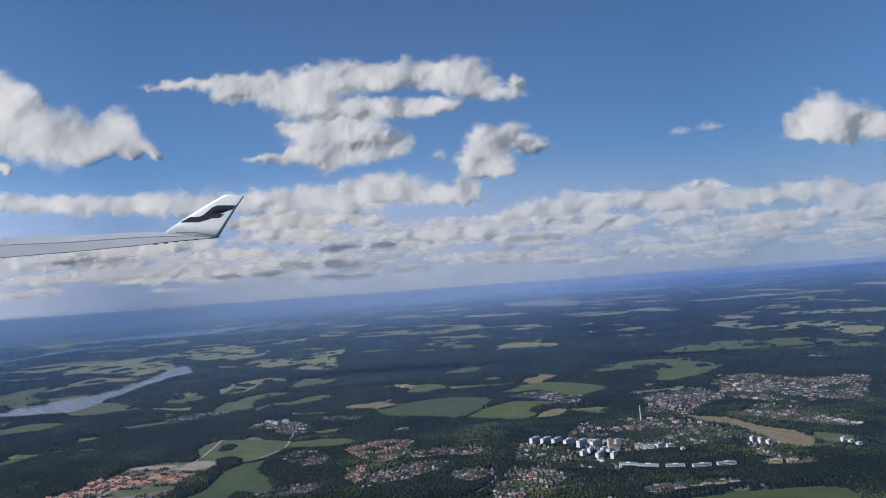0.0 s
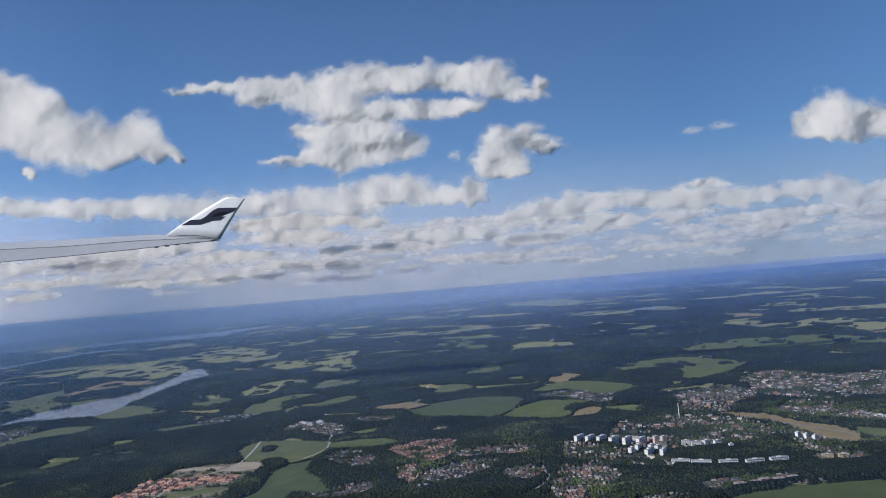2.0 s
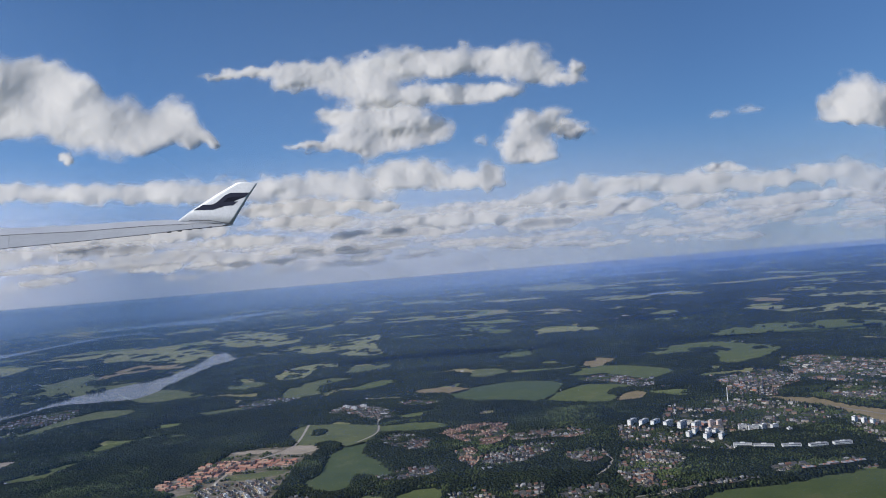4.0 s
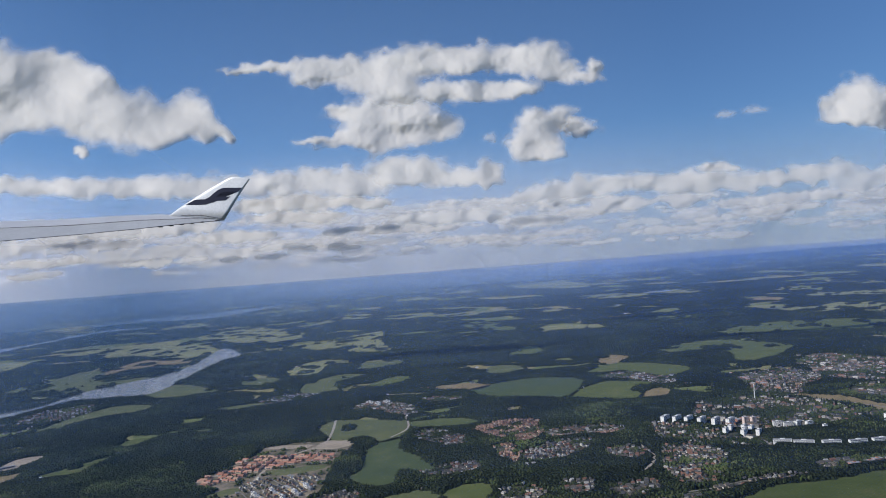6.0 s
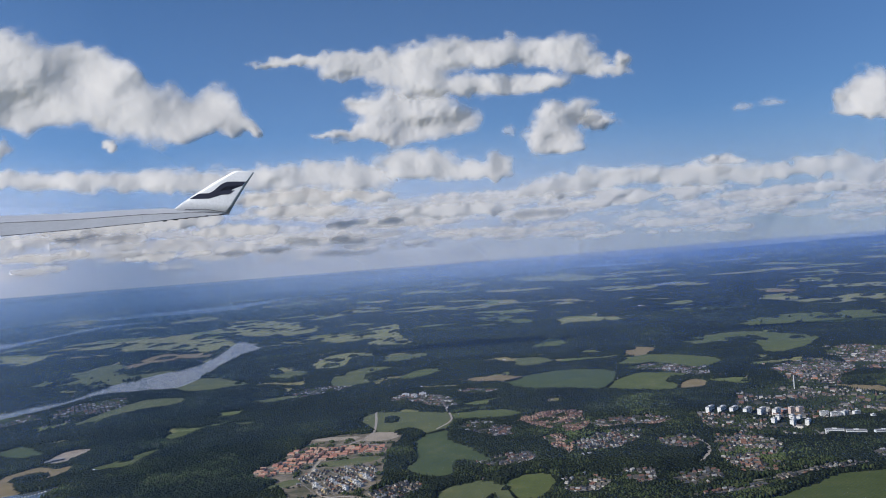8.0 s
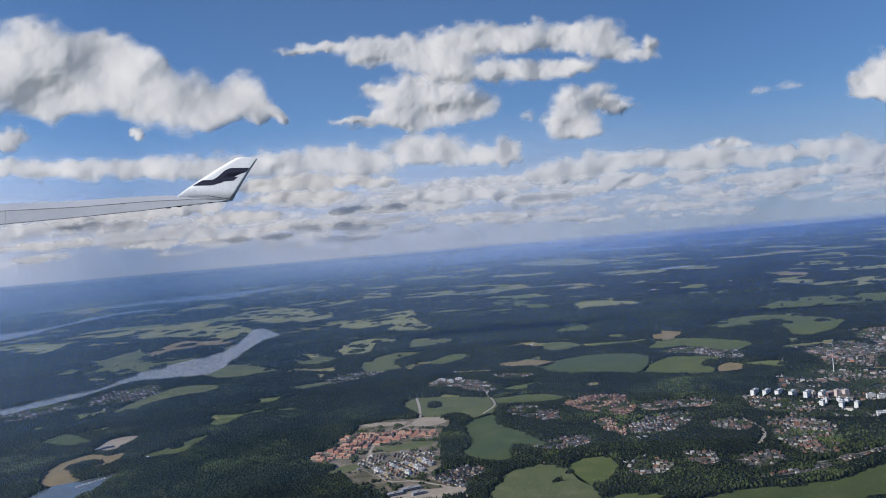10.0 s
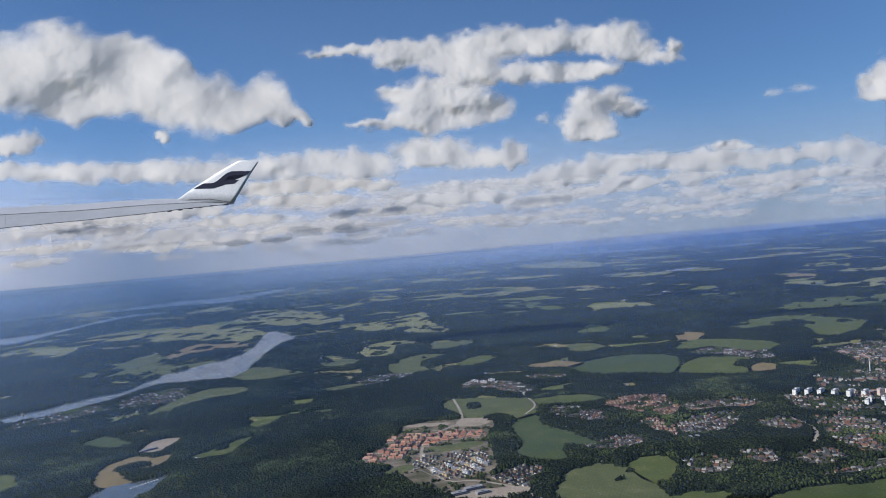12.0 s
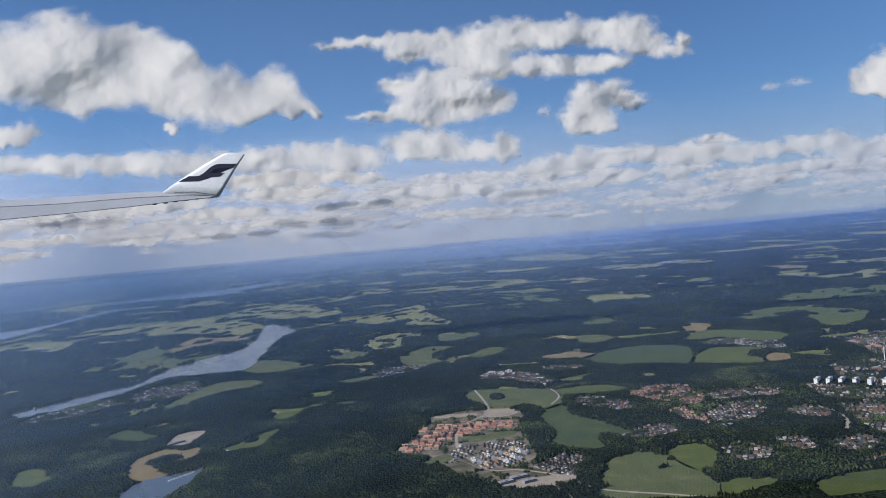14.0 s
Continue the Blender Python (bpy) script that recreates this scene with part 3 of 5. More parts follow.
def cloud(depth, blobs, label, seed, ragged=0.8, solidity=1.0, deep=1.0, veil=0.8):
    """A heaped cloud as a billowing body round a row of swellings (x, z, half width, half height), thinning out at its rim."""
    b = np.array(blobs, float)
    cell = depth / (1100 if depth < 1000 else 850)
    b[:, 2:] *= (1.22, 1.22)
    size = max(np.median(b[:, 3]), cell * 3)
    edge = size * 1.2
    x0, x1 = (b[:, 0] - b[:, 2] * 1.3).min() - edge, (b[:, 0] + b[:, 2] * 1.3).max() + edge
    z0, z1 = (b[:, 1] - b[:, 3] * 1.3).min() - edge, (b[:, 1] + b[:, 3] * 1.3).max() + edge
    gx, gz = np.meshgrid(np.arange(x0, x1, cell), np.arange(z0, z1, cell))
    wx = gx + (fbm(gx / size, gz / size, seed, 6) - 0.5) * size * 1.7 * ragged
    wz = gz + (fbm(gx / size, gz / size, seed + 9, 6) - 0.5) * size * 1.3 * ragged
    body = np.zeros(gx.shape)
    for x, z, rx, rz in b:
        low = np.where(wz < z, 1.2, 1.0)      # flatter below
        d = ((wx - x) / rx) ** 2 + ((wz - z) * low / rz) ** 2
        body = 1 - (1 - body) * (1 - np.clip(1 - d / 1.6, 0, 1) ** 1.3 * 0.9)
    wisp = fbm(gx / size / 0.7, gz / size / 0.5, seed + 61, 6) - 0.5
    lace = np.clip(body + wisp * 1.0 * np.clip(1.1 - body, 0, 1) * np.clip(body * 5, 0, 1), 0, 1)
    alpha = np.clip((lace - 0.10) / veil, 0, 1)
    alpha = softened(alpha * alpha * (3 - 2 * alpha) * solidity, 1)
    lump = fbm(gx / size / 0.8, gz / size / 0.8, seed + 33, 3)
    big = fbm(gx / size / 2.4, gz / size / 1.8, seed + 35, 2)
    billow = 1 - np.abs(2 * fbm(gx / size / 0.6, gz / size / 0.6, seed + 37, 3) - 1)
    swell = body * (0.4 + 0.9 * big + 0.40 * lump + 0.16 * billow) * size
    high = softened(body * (0.5 + big), 2) * size * 0.07 * deep
    soft = softened(swell, max(1, int(size * 0.12 / cell)))
    hz, hx = np.gradient(soft, cell)
    sz, sx = np.gradient(softened(big, max(1, int(size * 0.2 / cell))) * size, cell)      # slow swellings inside the body
    bz, bx = np.gradient(softened(billow, 1) * size, cell)
    hx, hz = 0.42 * np.tanh(hx * 0.6) + 1.2 * sx + 0.14 * np.tanh(bx * 0.3), 0.45 * np.tanh(hz * 0.7) + 1.2 * sz + 0.16 * np.tanh(bz * 0.3)
    calm = 1.0 if depth < 1000 else 0.72
    normal = np.stack([-hx * calm, -0.6 * np.ones_like(hx), -hz * calm + 0.55], -1)
    normal = (normal / np.linalg.norm(normal, axis=-1, keepdims=True)).reshape(-1, 3)
    n, m = gx.shape[1], gx.shape[0]
    front = np.stack([gx, depth - high, gz], -1).reshape(-1, 3)
    rear = np.stack([gx, depth + high * 8 + cell * 0.05, gz], -1).reshape(-1, 3)
    i = (np.arange(m - 1)[:, None] * n + np.arange(n - 1)[None, :]).ravel()
    quads = np.stack([i, i + 1, i + n + 1, i + n], 1)
    quads = quads[(alpha.ravel()[quads] > 0.004).any(1)]
    solid = quads[(alpha.ravel()[quads] > 0.75).all(1)]
    faces = np.vstack([quads, solid[:, ::-1] + n * m])
    used, inv = np.unique(faces, return_inverse=True)
    me = quad_mesh("cloud", np.vstack([front, rear])[used], inv.reshape(-1, 4), CLOUD)
    me.attributes.new("thickness", "FLOAT", "POINT").data.foreach_set("value", np.concatenate([alpha.ravel(), alpha.ravel() * 0.35])[used].astype(np.float32))
    me.attributes.new("soft_normal", "FLOAT_VECTOR", "POINT").data.foreach_set("vector", np.vstack([normal, -normal])[used].astype(np.float32).ravel())
    me.polygons.foreach_set("use_smooth", np.ones(len(me.polygons), bool))
    return tagged(new("cloud", me), label, "cloud", "clouds")


# Near clouds.
cloud(440, [(-336, 190, 19.6, 20), (-316, 192, 22.9, 20), (-296, 192, 23, 19.4), (-311, 176, 26.2, 15), (-295, 170, 19.7, 12.7), (-271, 178, 23.1, 20.8), (-261, 198, 13.9, 10.1), (-247, 186, 18.2, 15.1), (-249, 168, 19.9, 12.1), (-228, 170, 19.9, 15.1), (-220, 154, 19.3, 12.8), (-206, 163, 16.7, 12.8), (-201, 154, 16.7, 9.4), (-185, 163, 10.7, 12.8), (-186, 153, 13.4, 6.7), (-174, 155, 8.4, 6.8), (-164, 154, 5, 3), (-159, 152, 4, 5.1)], "big heaped cumulus with bright rims and grey middle", 9)
cloud(425, [(-242, 144.5, 3.6, 3.3), (-241, 141.8, 2.6, 2.3)], "tiny cloud scrap below a big cumulus", 11)
cloud(620, [(-418, 183, 14.7, 10.3), (-429, 181, 11.4, 8.4), (-443, 182, 11.4, 6.5), (-461, 184, 11.4, 7.5)], "small low white cumulus", 10)
cloud(410, [(-144, 181, 10.1, 2.2), (-128, 180, 8.8, 2.8), (-114, 180, 14.2, 4.4), (-104, 173, 11.1, 4.4), (-93, 178, 13.3, 6.3), (-81, 174, 14.3, 7.9), (-67, 174, 16, 10.8), (-47, 178, 17.6, 9.9), (-28, 177, 17.7, 8.6), (-8, 176, 16.1, 8), (11, 176, 12.9, 8), (26, 175, 13, 10.3), (33, 167, 14.6, 5.8), (49, 163, 9.8, 2.6), (56, 168, 3.6, 5.8), (-64, 164, 16, 8.9), (-47, 160, 16, 6.5), (-24, 159, 19.3, 6), (-1, 158, 16, 5.4), (14, 159, 11.3, 4)], "large ragged white cumulus with a trailing wisp", 1)
cloud(420, [(-7, 191, 3.3, 2.3)], "faint cloud scrap above a cumulus", 22, 0.8, 0.5)
cloud(610, [(-84, 197, 25.9, 11.8), (-61, 190, 23.6, 16.5), (-103, 196, 18.8, 6.1), (-43, 182, 28.4, 11.8), (-90, 181, 23.5, 10.3), (-129, 176, 17.8, 3.3), (-105, 172, 25.8, 6.6), (-68, 169, 28.3, 9.4), (-29, 178, 18, 8.5), (-51, 203, 18.9, 11.8)], "heaped white cumulus with grey underside", 2)
cloud(600, [(50, 172, 16.5, 14), (65, 179, 17.9, 8.9), (39, 161, 14.1, 7.9), (52, 148, 19.8, 5.6), (42, 152, 14.1, 4.7), (59, 160, 15, 10)], "small puffy white cumulus", 3)
cloud(610, [(90, 170, 15.9, 7.1), (81, 174, 9.6, 5.7)], "small white cloud tuft", 4)
cloud(600, [(12, 166, 5.6, 4.2)], "faint small cloud scrap", 5, 0.8, 0.5)
cloud(720, [(381, 195, 19.2, 17), (399, 200, 23.4, 19.9), (389, 180, 26.2, 8), (425, 192, 29.3, 19.9), (460, 186, 26.4, 14.3), (483, 180, 17.7, 7.4)], "rounded white cumulus standing apart in blue sky", 7)
cloud(620, [(218, 175, 8.4, 2.9), (245, 177, 11, 3.4)], "thin faint cloud wisp", 8, 0.9, 0.45)
# Rows of cumulus farther off.
cloud(2250, [(-1602, 433, 131, 30), (-1455, 421, 131, 30), (-1307, 408, 132, 30), (-1142, 394, 133, 25), (-976, 381, 134, 31), (-825, 371, 118, 34), (-674, 359, 118, 37), (-504, 358, 102, 38), (-367, 359, 119, 43), (-265, 342, 103, 41), (-197, 333, 86, 38)], "long grey-white bank of cumulus behind the wing", 15)
cloud(1100, [(-92, 217, 34, 15), (-49, 219, 38, 17), (-17, 200, 42, 15), (25, 192, 38, 12), (58, 205, 20, 16), (63, 189, 17, 11), (-77, 196, 42, 10)], "broken row of grey-white cumulus", 6)
cloud(1570, [(182, 201, 49, 17), (256, 207, 73, 22), (331, 219, 68, 24), (406, 219, 74, 22), (479, 207, 62, 22), (554, 207, 75, 24), (641, 200, 75, 22), (729, 199, 69, 17), (806, 211, 57, 22), (869, 212, 57, 20), (917, 183, 63, 22), (982, 190, 76, 22), (1058, 184, 76, 22), (1134, 171, 64, 19)], "long grey bank of cumulus over the woods", 12, 0.9, 0.92)
cloud(1520, [(559, 232, 24, 8), (587, 233, 27, 10), (611, 225, 17, 6)], "bright sunlit cloud top above a grey bank", 41)
ROWS = [(1900, [(313, 216, 89, 12), (446, 205, 45, 15), (505, 196, 45, 15), (400, 185, 74, 10), (656, 202, 90, 12), (632, 185, 30, 13)]),
        (1850, [(812, 177, 103, 12), (960, 179, 104, 12), (1080, 176, 89, 12), (1184, 172, 90, 12)]),
        (2000, [(914, 155, 64, 12), (995, 161, 64, 9)])]
ROWS += [(2100, [(779, 147, 36, 10), (846, 150, 30, 8)]), (2200, [(1225, 143, 39, 9), (1296, 144, 35, 7)]),
         (2350, [(-545, 309, 89, 25), (-456, 305, 124, 27), (-331, 302, 107, 21), (-189, 290, 61, 16)]),
         (2450, [(-513, 273, 111, 20), (-402, 264, 93, 17)]), (2350, [(-49, 233, 90, 18), (78, 225, 109, 22), (177, 217, 65, 14)]),
         (2450, [(349, 200, 86, 17), (291, 196, 42, 11)]), (2600, [(-147, 223, 119, 18), (-8, 209, 80, 14)])]
ROWS += [(2700, [(75, 168, 104, 12), (179, 166, 83, 10)]), (2700, [(326, 157, 125, 10), (495, 164, 84, 10)]),
         (2400, [(-1048, 252, 107, 20), (-921, 261, 125, 25), (-813, 259, 108, 22)]), (2400, [(-690, 219, 90, 20), (-600, 213, 72, 16)]),
         (2600, [(-1322, 251, 134, 20), (-1169, 231, 116, 16), (-1476, 244, 95, 23), (-1629, 252, 95, 23)]),
         (2800, [(-941, 202, 126, 15), (-1110, 185, 146, 15), (-796, 173, 126, 13)])]
ROWS += [(2700, [(-523, 199, 102, 14), (-381, 176, 123, 12), (-606, 184, 122, 12)]), (2900, [(-1469, 207, 150, 15), (-1641, 204, 128, 15), (-1811, 208, 127, 15)]),
         (2500, [(-1343, 306, 129, 19), (-1509, 314, 128, 19), (-1214, 302, 92, 15)])]
for k, (depth, blobs) in enumerate(ROWS):
    cloud(depth, blobs, ("distant row of flat grey-white cumulus", "distant thin row of flat cumulus")[depth > 2400], 100 + k, 0.9, 0.95, 0.9, 0.5)
far_rng = random.Random(11)
for k in range(150):
    d = far_rng.uniform(2300, 3300)
    x = far_rng.uniform(-0.74, 0.72) * d - 60
    rise = far_rng.uniform(0.022, 0.088) * (1.0 if x < 400 else 0.75)
    z = 60 + d * rise
    w = d * far_rng.uniform(0.012, 0.030) * (0.5 + rise * 8)
    blobs = [(x + far_rng.uniform(-2.2, 2.2) * w, z + far_rng.uniform(-0.12, 0.15) * w, w * far_rng.uniform(0.5, 1.1), w * far_rng.uniform(0.13, 0.27)) for _ in range(5)]
    cloud(d, blobs, "small flat cumulus far away near the horizon", 200 + k, 0.8, far_rng.uniform(0.4, 0.9), 0.9, 0.6)

# ---- haze: tinted curtains that stand in for thick air, farther and farther off ----
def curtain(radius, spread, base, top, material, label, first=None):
    """An arc of haze sheet round the flight line."""
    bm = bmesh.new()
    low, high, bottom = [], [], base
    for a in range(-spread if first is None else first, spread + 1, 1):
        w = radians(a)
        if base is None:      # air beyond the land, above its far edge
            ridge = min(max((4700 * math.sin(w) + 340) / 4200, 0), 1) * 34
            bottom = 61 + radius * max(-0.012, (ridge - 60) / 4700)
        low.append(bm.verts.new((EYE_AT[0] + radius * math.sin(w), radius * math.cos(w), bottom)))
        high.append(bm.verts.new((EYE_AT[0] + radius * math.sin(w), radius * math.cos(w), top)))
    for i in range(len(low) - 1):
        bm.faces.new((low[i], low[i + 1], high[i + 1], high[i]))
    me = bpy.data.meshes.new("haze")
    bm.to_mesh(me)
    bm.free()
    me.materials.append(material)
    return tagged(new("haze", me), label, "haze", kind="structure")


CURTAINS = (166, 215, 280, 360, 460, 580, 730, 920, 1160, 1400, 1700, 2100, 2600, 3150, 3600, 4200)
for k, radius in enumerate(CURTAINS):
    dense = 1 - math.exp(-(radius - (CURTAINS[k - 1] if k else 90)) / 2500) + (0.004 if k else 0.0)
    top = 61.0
    # aerial haze painted into the tint, paler with distance
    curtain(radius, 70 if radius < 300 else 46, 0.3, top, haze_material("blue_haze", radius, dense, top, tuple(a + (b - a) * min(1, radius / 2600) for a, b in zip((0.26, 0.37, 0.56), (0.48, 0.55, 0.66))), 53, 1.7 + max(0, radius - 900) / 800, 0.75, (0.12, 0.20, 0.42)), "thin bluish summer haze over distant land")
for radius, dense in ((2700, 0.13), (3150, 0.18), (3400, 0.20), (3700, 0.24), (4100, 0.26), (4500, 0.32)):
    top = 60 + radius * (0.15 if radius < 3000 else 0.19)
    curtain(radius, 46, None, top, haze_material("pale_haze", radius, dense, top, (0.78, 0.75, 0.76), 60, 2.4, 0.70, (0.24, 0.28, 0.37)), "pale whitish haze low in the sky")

# added sheets in the east only, to darken the cloud bank behind them
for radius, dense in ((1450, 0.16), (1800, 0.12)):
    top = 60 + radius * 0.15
    curtain(radius, 46, 60.5, top, haze_material("cloud_dimming_haze", radius, dense, top, (0.24, 0.29, 0.38), 70, -0.6, 1.5), "added grey-blue haze sheet that dims a bank of cloud", -12)
# extra tall veil, added to lift the sky's brightness in the west
curtain(4600, 46, None, 60 + 4600 * 0.62, haze_material("sky_brightening_haze", 4600, 0.20, 60 + 4600 * 0.62, (0.40, 0.50, 0.62), 400, 1.7, -0.3), "added high haze veil that brightens the sky towards the sun")

# ---- the aircraft wing ----
PAINT = plain("white_wing_paint", (0.64, 0.65, 0.68), 0.35, 0.05, 0.02, 0.0, 0.5)
TOP_GREY = plain("upper_wing_paint", (0.47, 0.48, 0.51), 0.4, 0.06, 0.02, 0.0, 0.5)
PANEL_GREY = plain("grey_wing_panel", (0.40, 0.41, 0.43), 0.4, 0.06, 0.02, 0.0, 0.5)
SEAL = plain("dark_panel_gap", (0.06, 0.06, 0.07), 0.7, 0.1, 0.05)
NAVY = plain("navy_paint", (0.008, 0.012, 0.035), 0.6, 0.1, 0.02, 0.0, 0.12)
wing = new("aircraft_wing")
wing.location = (-571, 1990, 240)
tagged(wing, "white airliner wing with an upswept winglet bearing a navy mark", "aircraft wing")
BASE = Vector((-571, 1990, 240))


def loft(rows):
    """A skin over cross-sections with equal counts of points, closed round each section and at both ends."""
    bm = bmesh.new()
    rings = [[bm.verts.new(Vector(p) - BASE) for p in r] for r in rows]
    n = len(rings[0])
    for a, b in zip(rings, rings[1:]):
        for i in range(n):
            bm.faces.new((a[i], a[(i + 1) % n], b[(i + 1) % n], b[i]))
    bm.faces.new(rings[0][::-1])
    bm.faces.new(rings[-1])
    bmesh.ops.recalc_face_normals(bm, faces=bm.faces[:])
    return bm


def section(te, le, thick):
    """A wing section from the trailing edge to the leading edge."""
    te, le = Vector(te), Vector(le)
    pts = []
    for f, h in ((0.0, 0.03), (0.3, 0.32), (0.6, 0.5), (0.85, 0.42), (0.97, 0.18), (1.0, 0.0), (0.9, -0.35), (0.6, -0.5), (0.3, -0.35), (0.0, -0.08)):
        pts.append(te.lerp(le, f) + Vector((0, 0, h * thick)))
    return pts


# from beyond the cabin out to the winglet: hinge line, leading edge, trailing edge
HINGE = [(-1759, 2000, 270), (-1176, 2000, 260), (-984, 2000, 254), (-805, 2000, 254), (-685, 2000, 250), (-600, 2000, 243)]
LEAD = [(-1900, 2240, 318), (-1275, 2160, 294), (-1100, 2140, 285), (-935, 2120, 283), (-780, 2080, 275), (-700, 2040, 262)]
TRAIL = [(-1700, 1900, 190), (-1143, 1930, 221), (-945, 1950, 225), (-795, 1965, 230), (-675, 1980, 236), (-574, 1996, 239)]
part("wing_box", loft([section(h, l, t) for h, l, t in zip(HINGE, LEAD, (26, 14, 12, 9, 6, 3))]), TOP_GREY, wing)


def flap(i, f0, f1, label):
    """A trailing-edge panel between two stations, with a narrow gap at each end."""
    def at(rows, f):
        return Vector(rows[i]).lerp(Vector(rows[i + 1]), f)
    rows = []
    for f in (f0, f1):
        h, t = at(HINGE, f) + Vector((0, -2.5, -1.5)), at(TRAIL, f)
        rows.append([h + Vector((0, 0, 1.2)), h.lerp(t, 0.5) + Vector((0, 0, 1.2)), t + Vector((0, 0, 0.4)), t - Vector((0, 0, 0.6)), h.lerp(t, 0.5) - Vector((0, 0, 3)), h - Vector((0, 0, 5))])
    return part("control_flap", loft(rows), PANEL_GREY, wing, label)


flap(0, 0.0, 0.999, "pale grey flap panel")
flap(1, 0.0, 0.999, "pale grey aileron panel")
flap(2, 0.0, 0.999, "pale grey aileron panel")
flap(3, 0.0, 0.996, "pale grey tip panel")
flap(4, 0.0, 0.998, "pale grey tip panel")
for x, z in ((-742, 232), (-714, 233), (-688, 235), (-661, 236.5), (-634, 237.5), (-594, 238.5)):
    p = Vector((x, 1978 + (x + 742) * 0.1, z))
    rows = [[p + Vector((dx * 5, dy, dz)) for dy, dz in ((-3, 0), (0, 1.6), (8, 1), (8, -1.6))] for dx in (-1, 0, 1)]
    part("hinge_fairing", loft(rows), SEAL, wing, "small dark hinge fairing")
for k in range(5):
    a, b = Vector(HINGE[k]) + Vector((0, -3, 1.0)), Vector(HINGE[k + 1]) + Vector((0, -3, 0.8))
    part("panel_gap", loft([[p + Vector((0, dy, dz)) for dy, dz in ((-0.6, -0.4), (-0.6, 0.4), (2, 0.4), (2, -0.4))] for p in (a, b)]), SEAL, wing, "dark hinge gap")
    a, b = Vector(TRAIL[k]), Vector(TRAIL[k + 1])
    part("trailing_strip", loft([[p + Vector((0, dy, dz)) for dy, dz in ((-2, -1.2), (-2, -0.3), (3, -0.3), (3, -1.2))] for p in (a, b)]), SEAL, wing, "dark trailing edge strip")


def on_face(x, z):
    """A place on the winglet's inner face, which turns a little inwards and leans out."""
    return Vector((x, 2040 - (x + 737) * 0.3 + (z - 266) * 0.1, z))


# winglet: from its base up to the tip, each section from the leading to the trailing edge
rows = []
for bx, bz, tx, tz in ((-737, 266, -572, 239), (-700, 287, -556, 262), (-620, 326, -524, 306), (-560, 350, -499, 337), (-551, 353, -495, 342), (-530, 351, -497, 343)):
    across = [on_face(bx + (tx - bx) * f, bz + (tz - bz) * f) for f in (0.0, 0.06, 0.2, 0.4, 0.55, 0.7, 0.82, 0.92, 1.0)]
    bow = (0, 1.2, 1.5, 1.5, 1.5, 1.5, 1.2, 0.6, 0)
    rows.append([p - Vector((0, h, 0)) for p, h in zip(across, bow)] + [p + Vector((0, h + 1, 0)) for p, h in list(zip(across, bow))[-2:0:-1]])
winglet = part("winglet", loft(rows), PAINT, wing)
for f in winglet.data.polygons:
    f.use_smooth = True


def decal(points, proud, thick=1.2):
    """A thin painted shape that follows the winglet's inner face."""
    bm = bmesh.new()
    near = [bm.verts.new(on_face(x, z) - BASE - Vector((0, proud, 0))) for x, z in points]
    rear = [bm.verts.new(v.co + Vector((0, thick, 0))) for v in near]
    n = len(points)
    bm.faces.new(near)
    bm.faces.new(rear[::-1])
    for i in range(n):
        bm.faces.new((near[i], near[(i + 1) % n], rear[(i + 1) % n], rear[i]))
    bmesh.ops.triangulate(bm, faces=[f for f in bm.faces if len(f.verts) > 4])
    bmesh.ops.recalc_face_normals(bm, faces=bm.faces[:])
    return bm


band = [(-686, 290), (-657, 302), (-627, 300), (-614, 305), (-590, 321), (-573, 326), (-545, 323), (-518, 320), (-530, 311), (-566, 314), (-582, 312), (-594, 303), (-611, 288), (-628, 285)]
part("emblem", decal(band, 2.0, 0.4), NAVY, winglet, "navy slanted band mark")
part("emblem", decal([(-598, 302), (-586, 303), (-553, 300), (-568, 291), (-594, 292), (-606, 288)], 2.1, 0.4), NAVY, winglet, "navy short bar")
part("root_seam", decal([(-700, 263.5), (-640, 258), (-572, 241), (-572, 239.6), (-640, 256.4), (-700, 262)], 2.0, 0.4), SEAL, winglet, "thin dark seam at the winglet's foot")

# ---- houses ----


def gable(w, d, h, rise):
    """Wall and roof outlines of a small house, centred on its plan."""
    wall = bmesh.new()
    box(wall, 0, 0, h / 2, w, d, h)
    roof = bmesh.new()
    ow, od = w / 2 + 0.06, d / 2 + 0.06
    v = [roof.verts.new(p) for p in ((-ow, -od, h), (ow, -od, h), (ow, od, h), (-ow, od, h), (-ow, 0, h + rise), (ow, 0, h + rise))]
    for f in ((0, 1, 5, 4), (2, 3, 4, 5), (1, 2, 5), (3, 0, 4), (3, 2, 1, 0)):
        roof.faces.new([v[i] for i in f])
    return wall, roof


def house_model(w, d, h, rise, roof_mat):
    top = new("house")
    a, b = gable(w, d, h, rise)
    part("wall", a, WALLS, top)
    part("roof", b, roof_mat, top)
    for s in (-1, 1):
        win = bmesh.new()
        box(win, 0, s * d / 2, h * 0.55, w * 0.6, 0.03, h * 0.3)
        part("window", win, GLASS, top)
    return top


models = {}
for tint in ("red", "grey", "mixed"):
    models[tint] = [house_model(w, d, h, r, ROOFS[tint]) for w, d, h, r in ((1.1, 0.75, 0.42, 0.32), (1.4, 0.8, 0.5, 0.32), (0.95, 0.75, 0.45, 0.36))]
ROW_ROOF = by_object("new_clay_tile_roof", [(0.34, 0.15, 0.10), (0.40, 0.20, 0.135), (0.27, 0.13, 0.09), (0.42, 0.26, 0.18)])
models["row"] = [house_model(w, 0.75, 0.5, 0.32, ROW_ROOF) for w in (1.5, 2.0, 2.5)]
house_rng = random.Random(5)
HOUSES = []       # x, y, half length: kept free of trees
JOINED = []
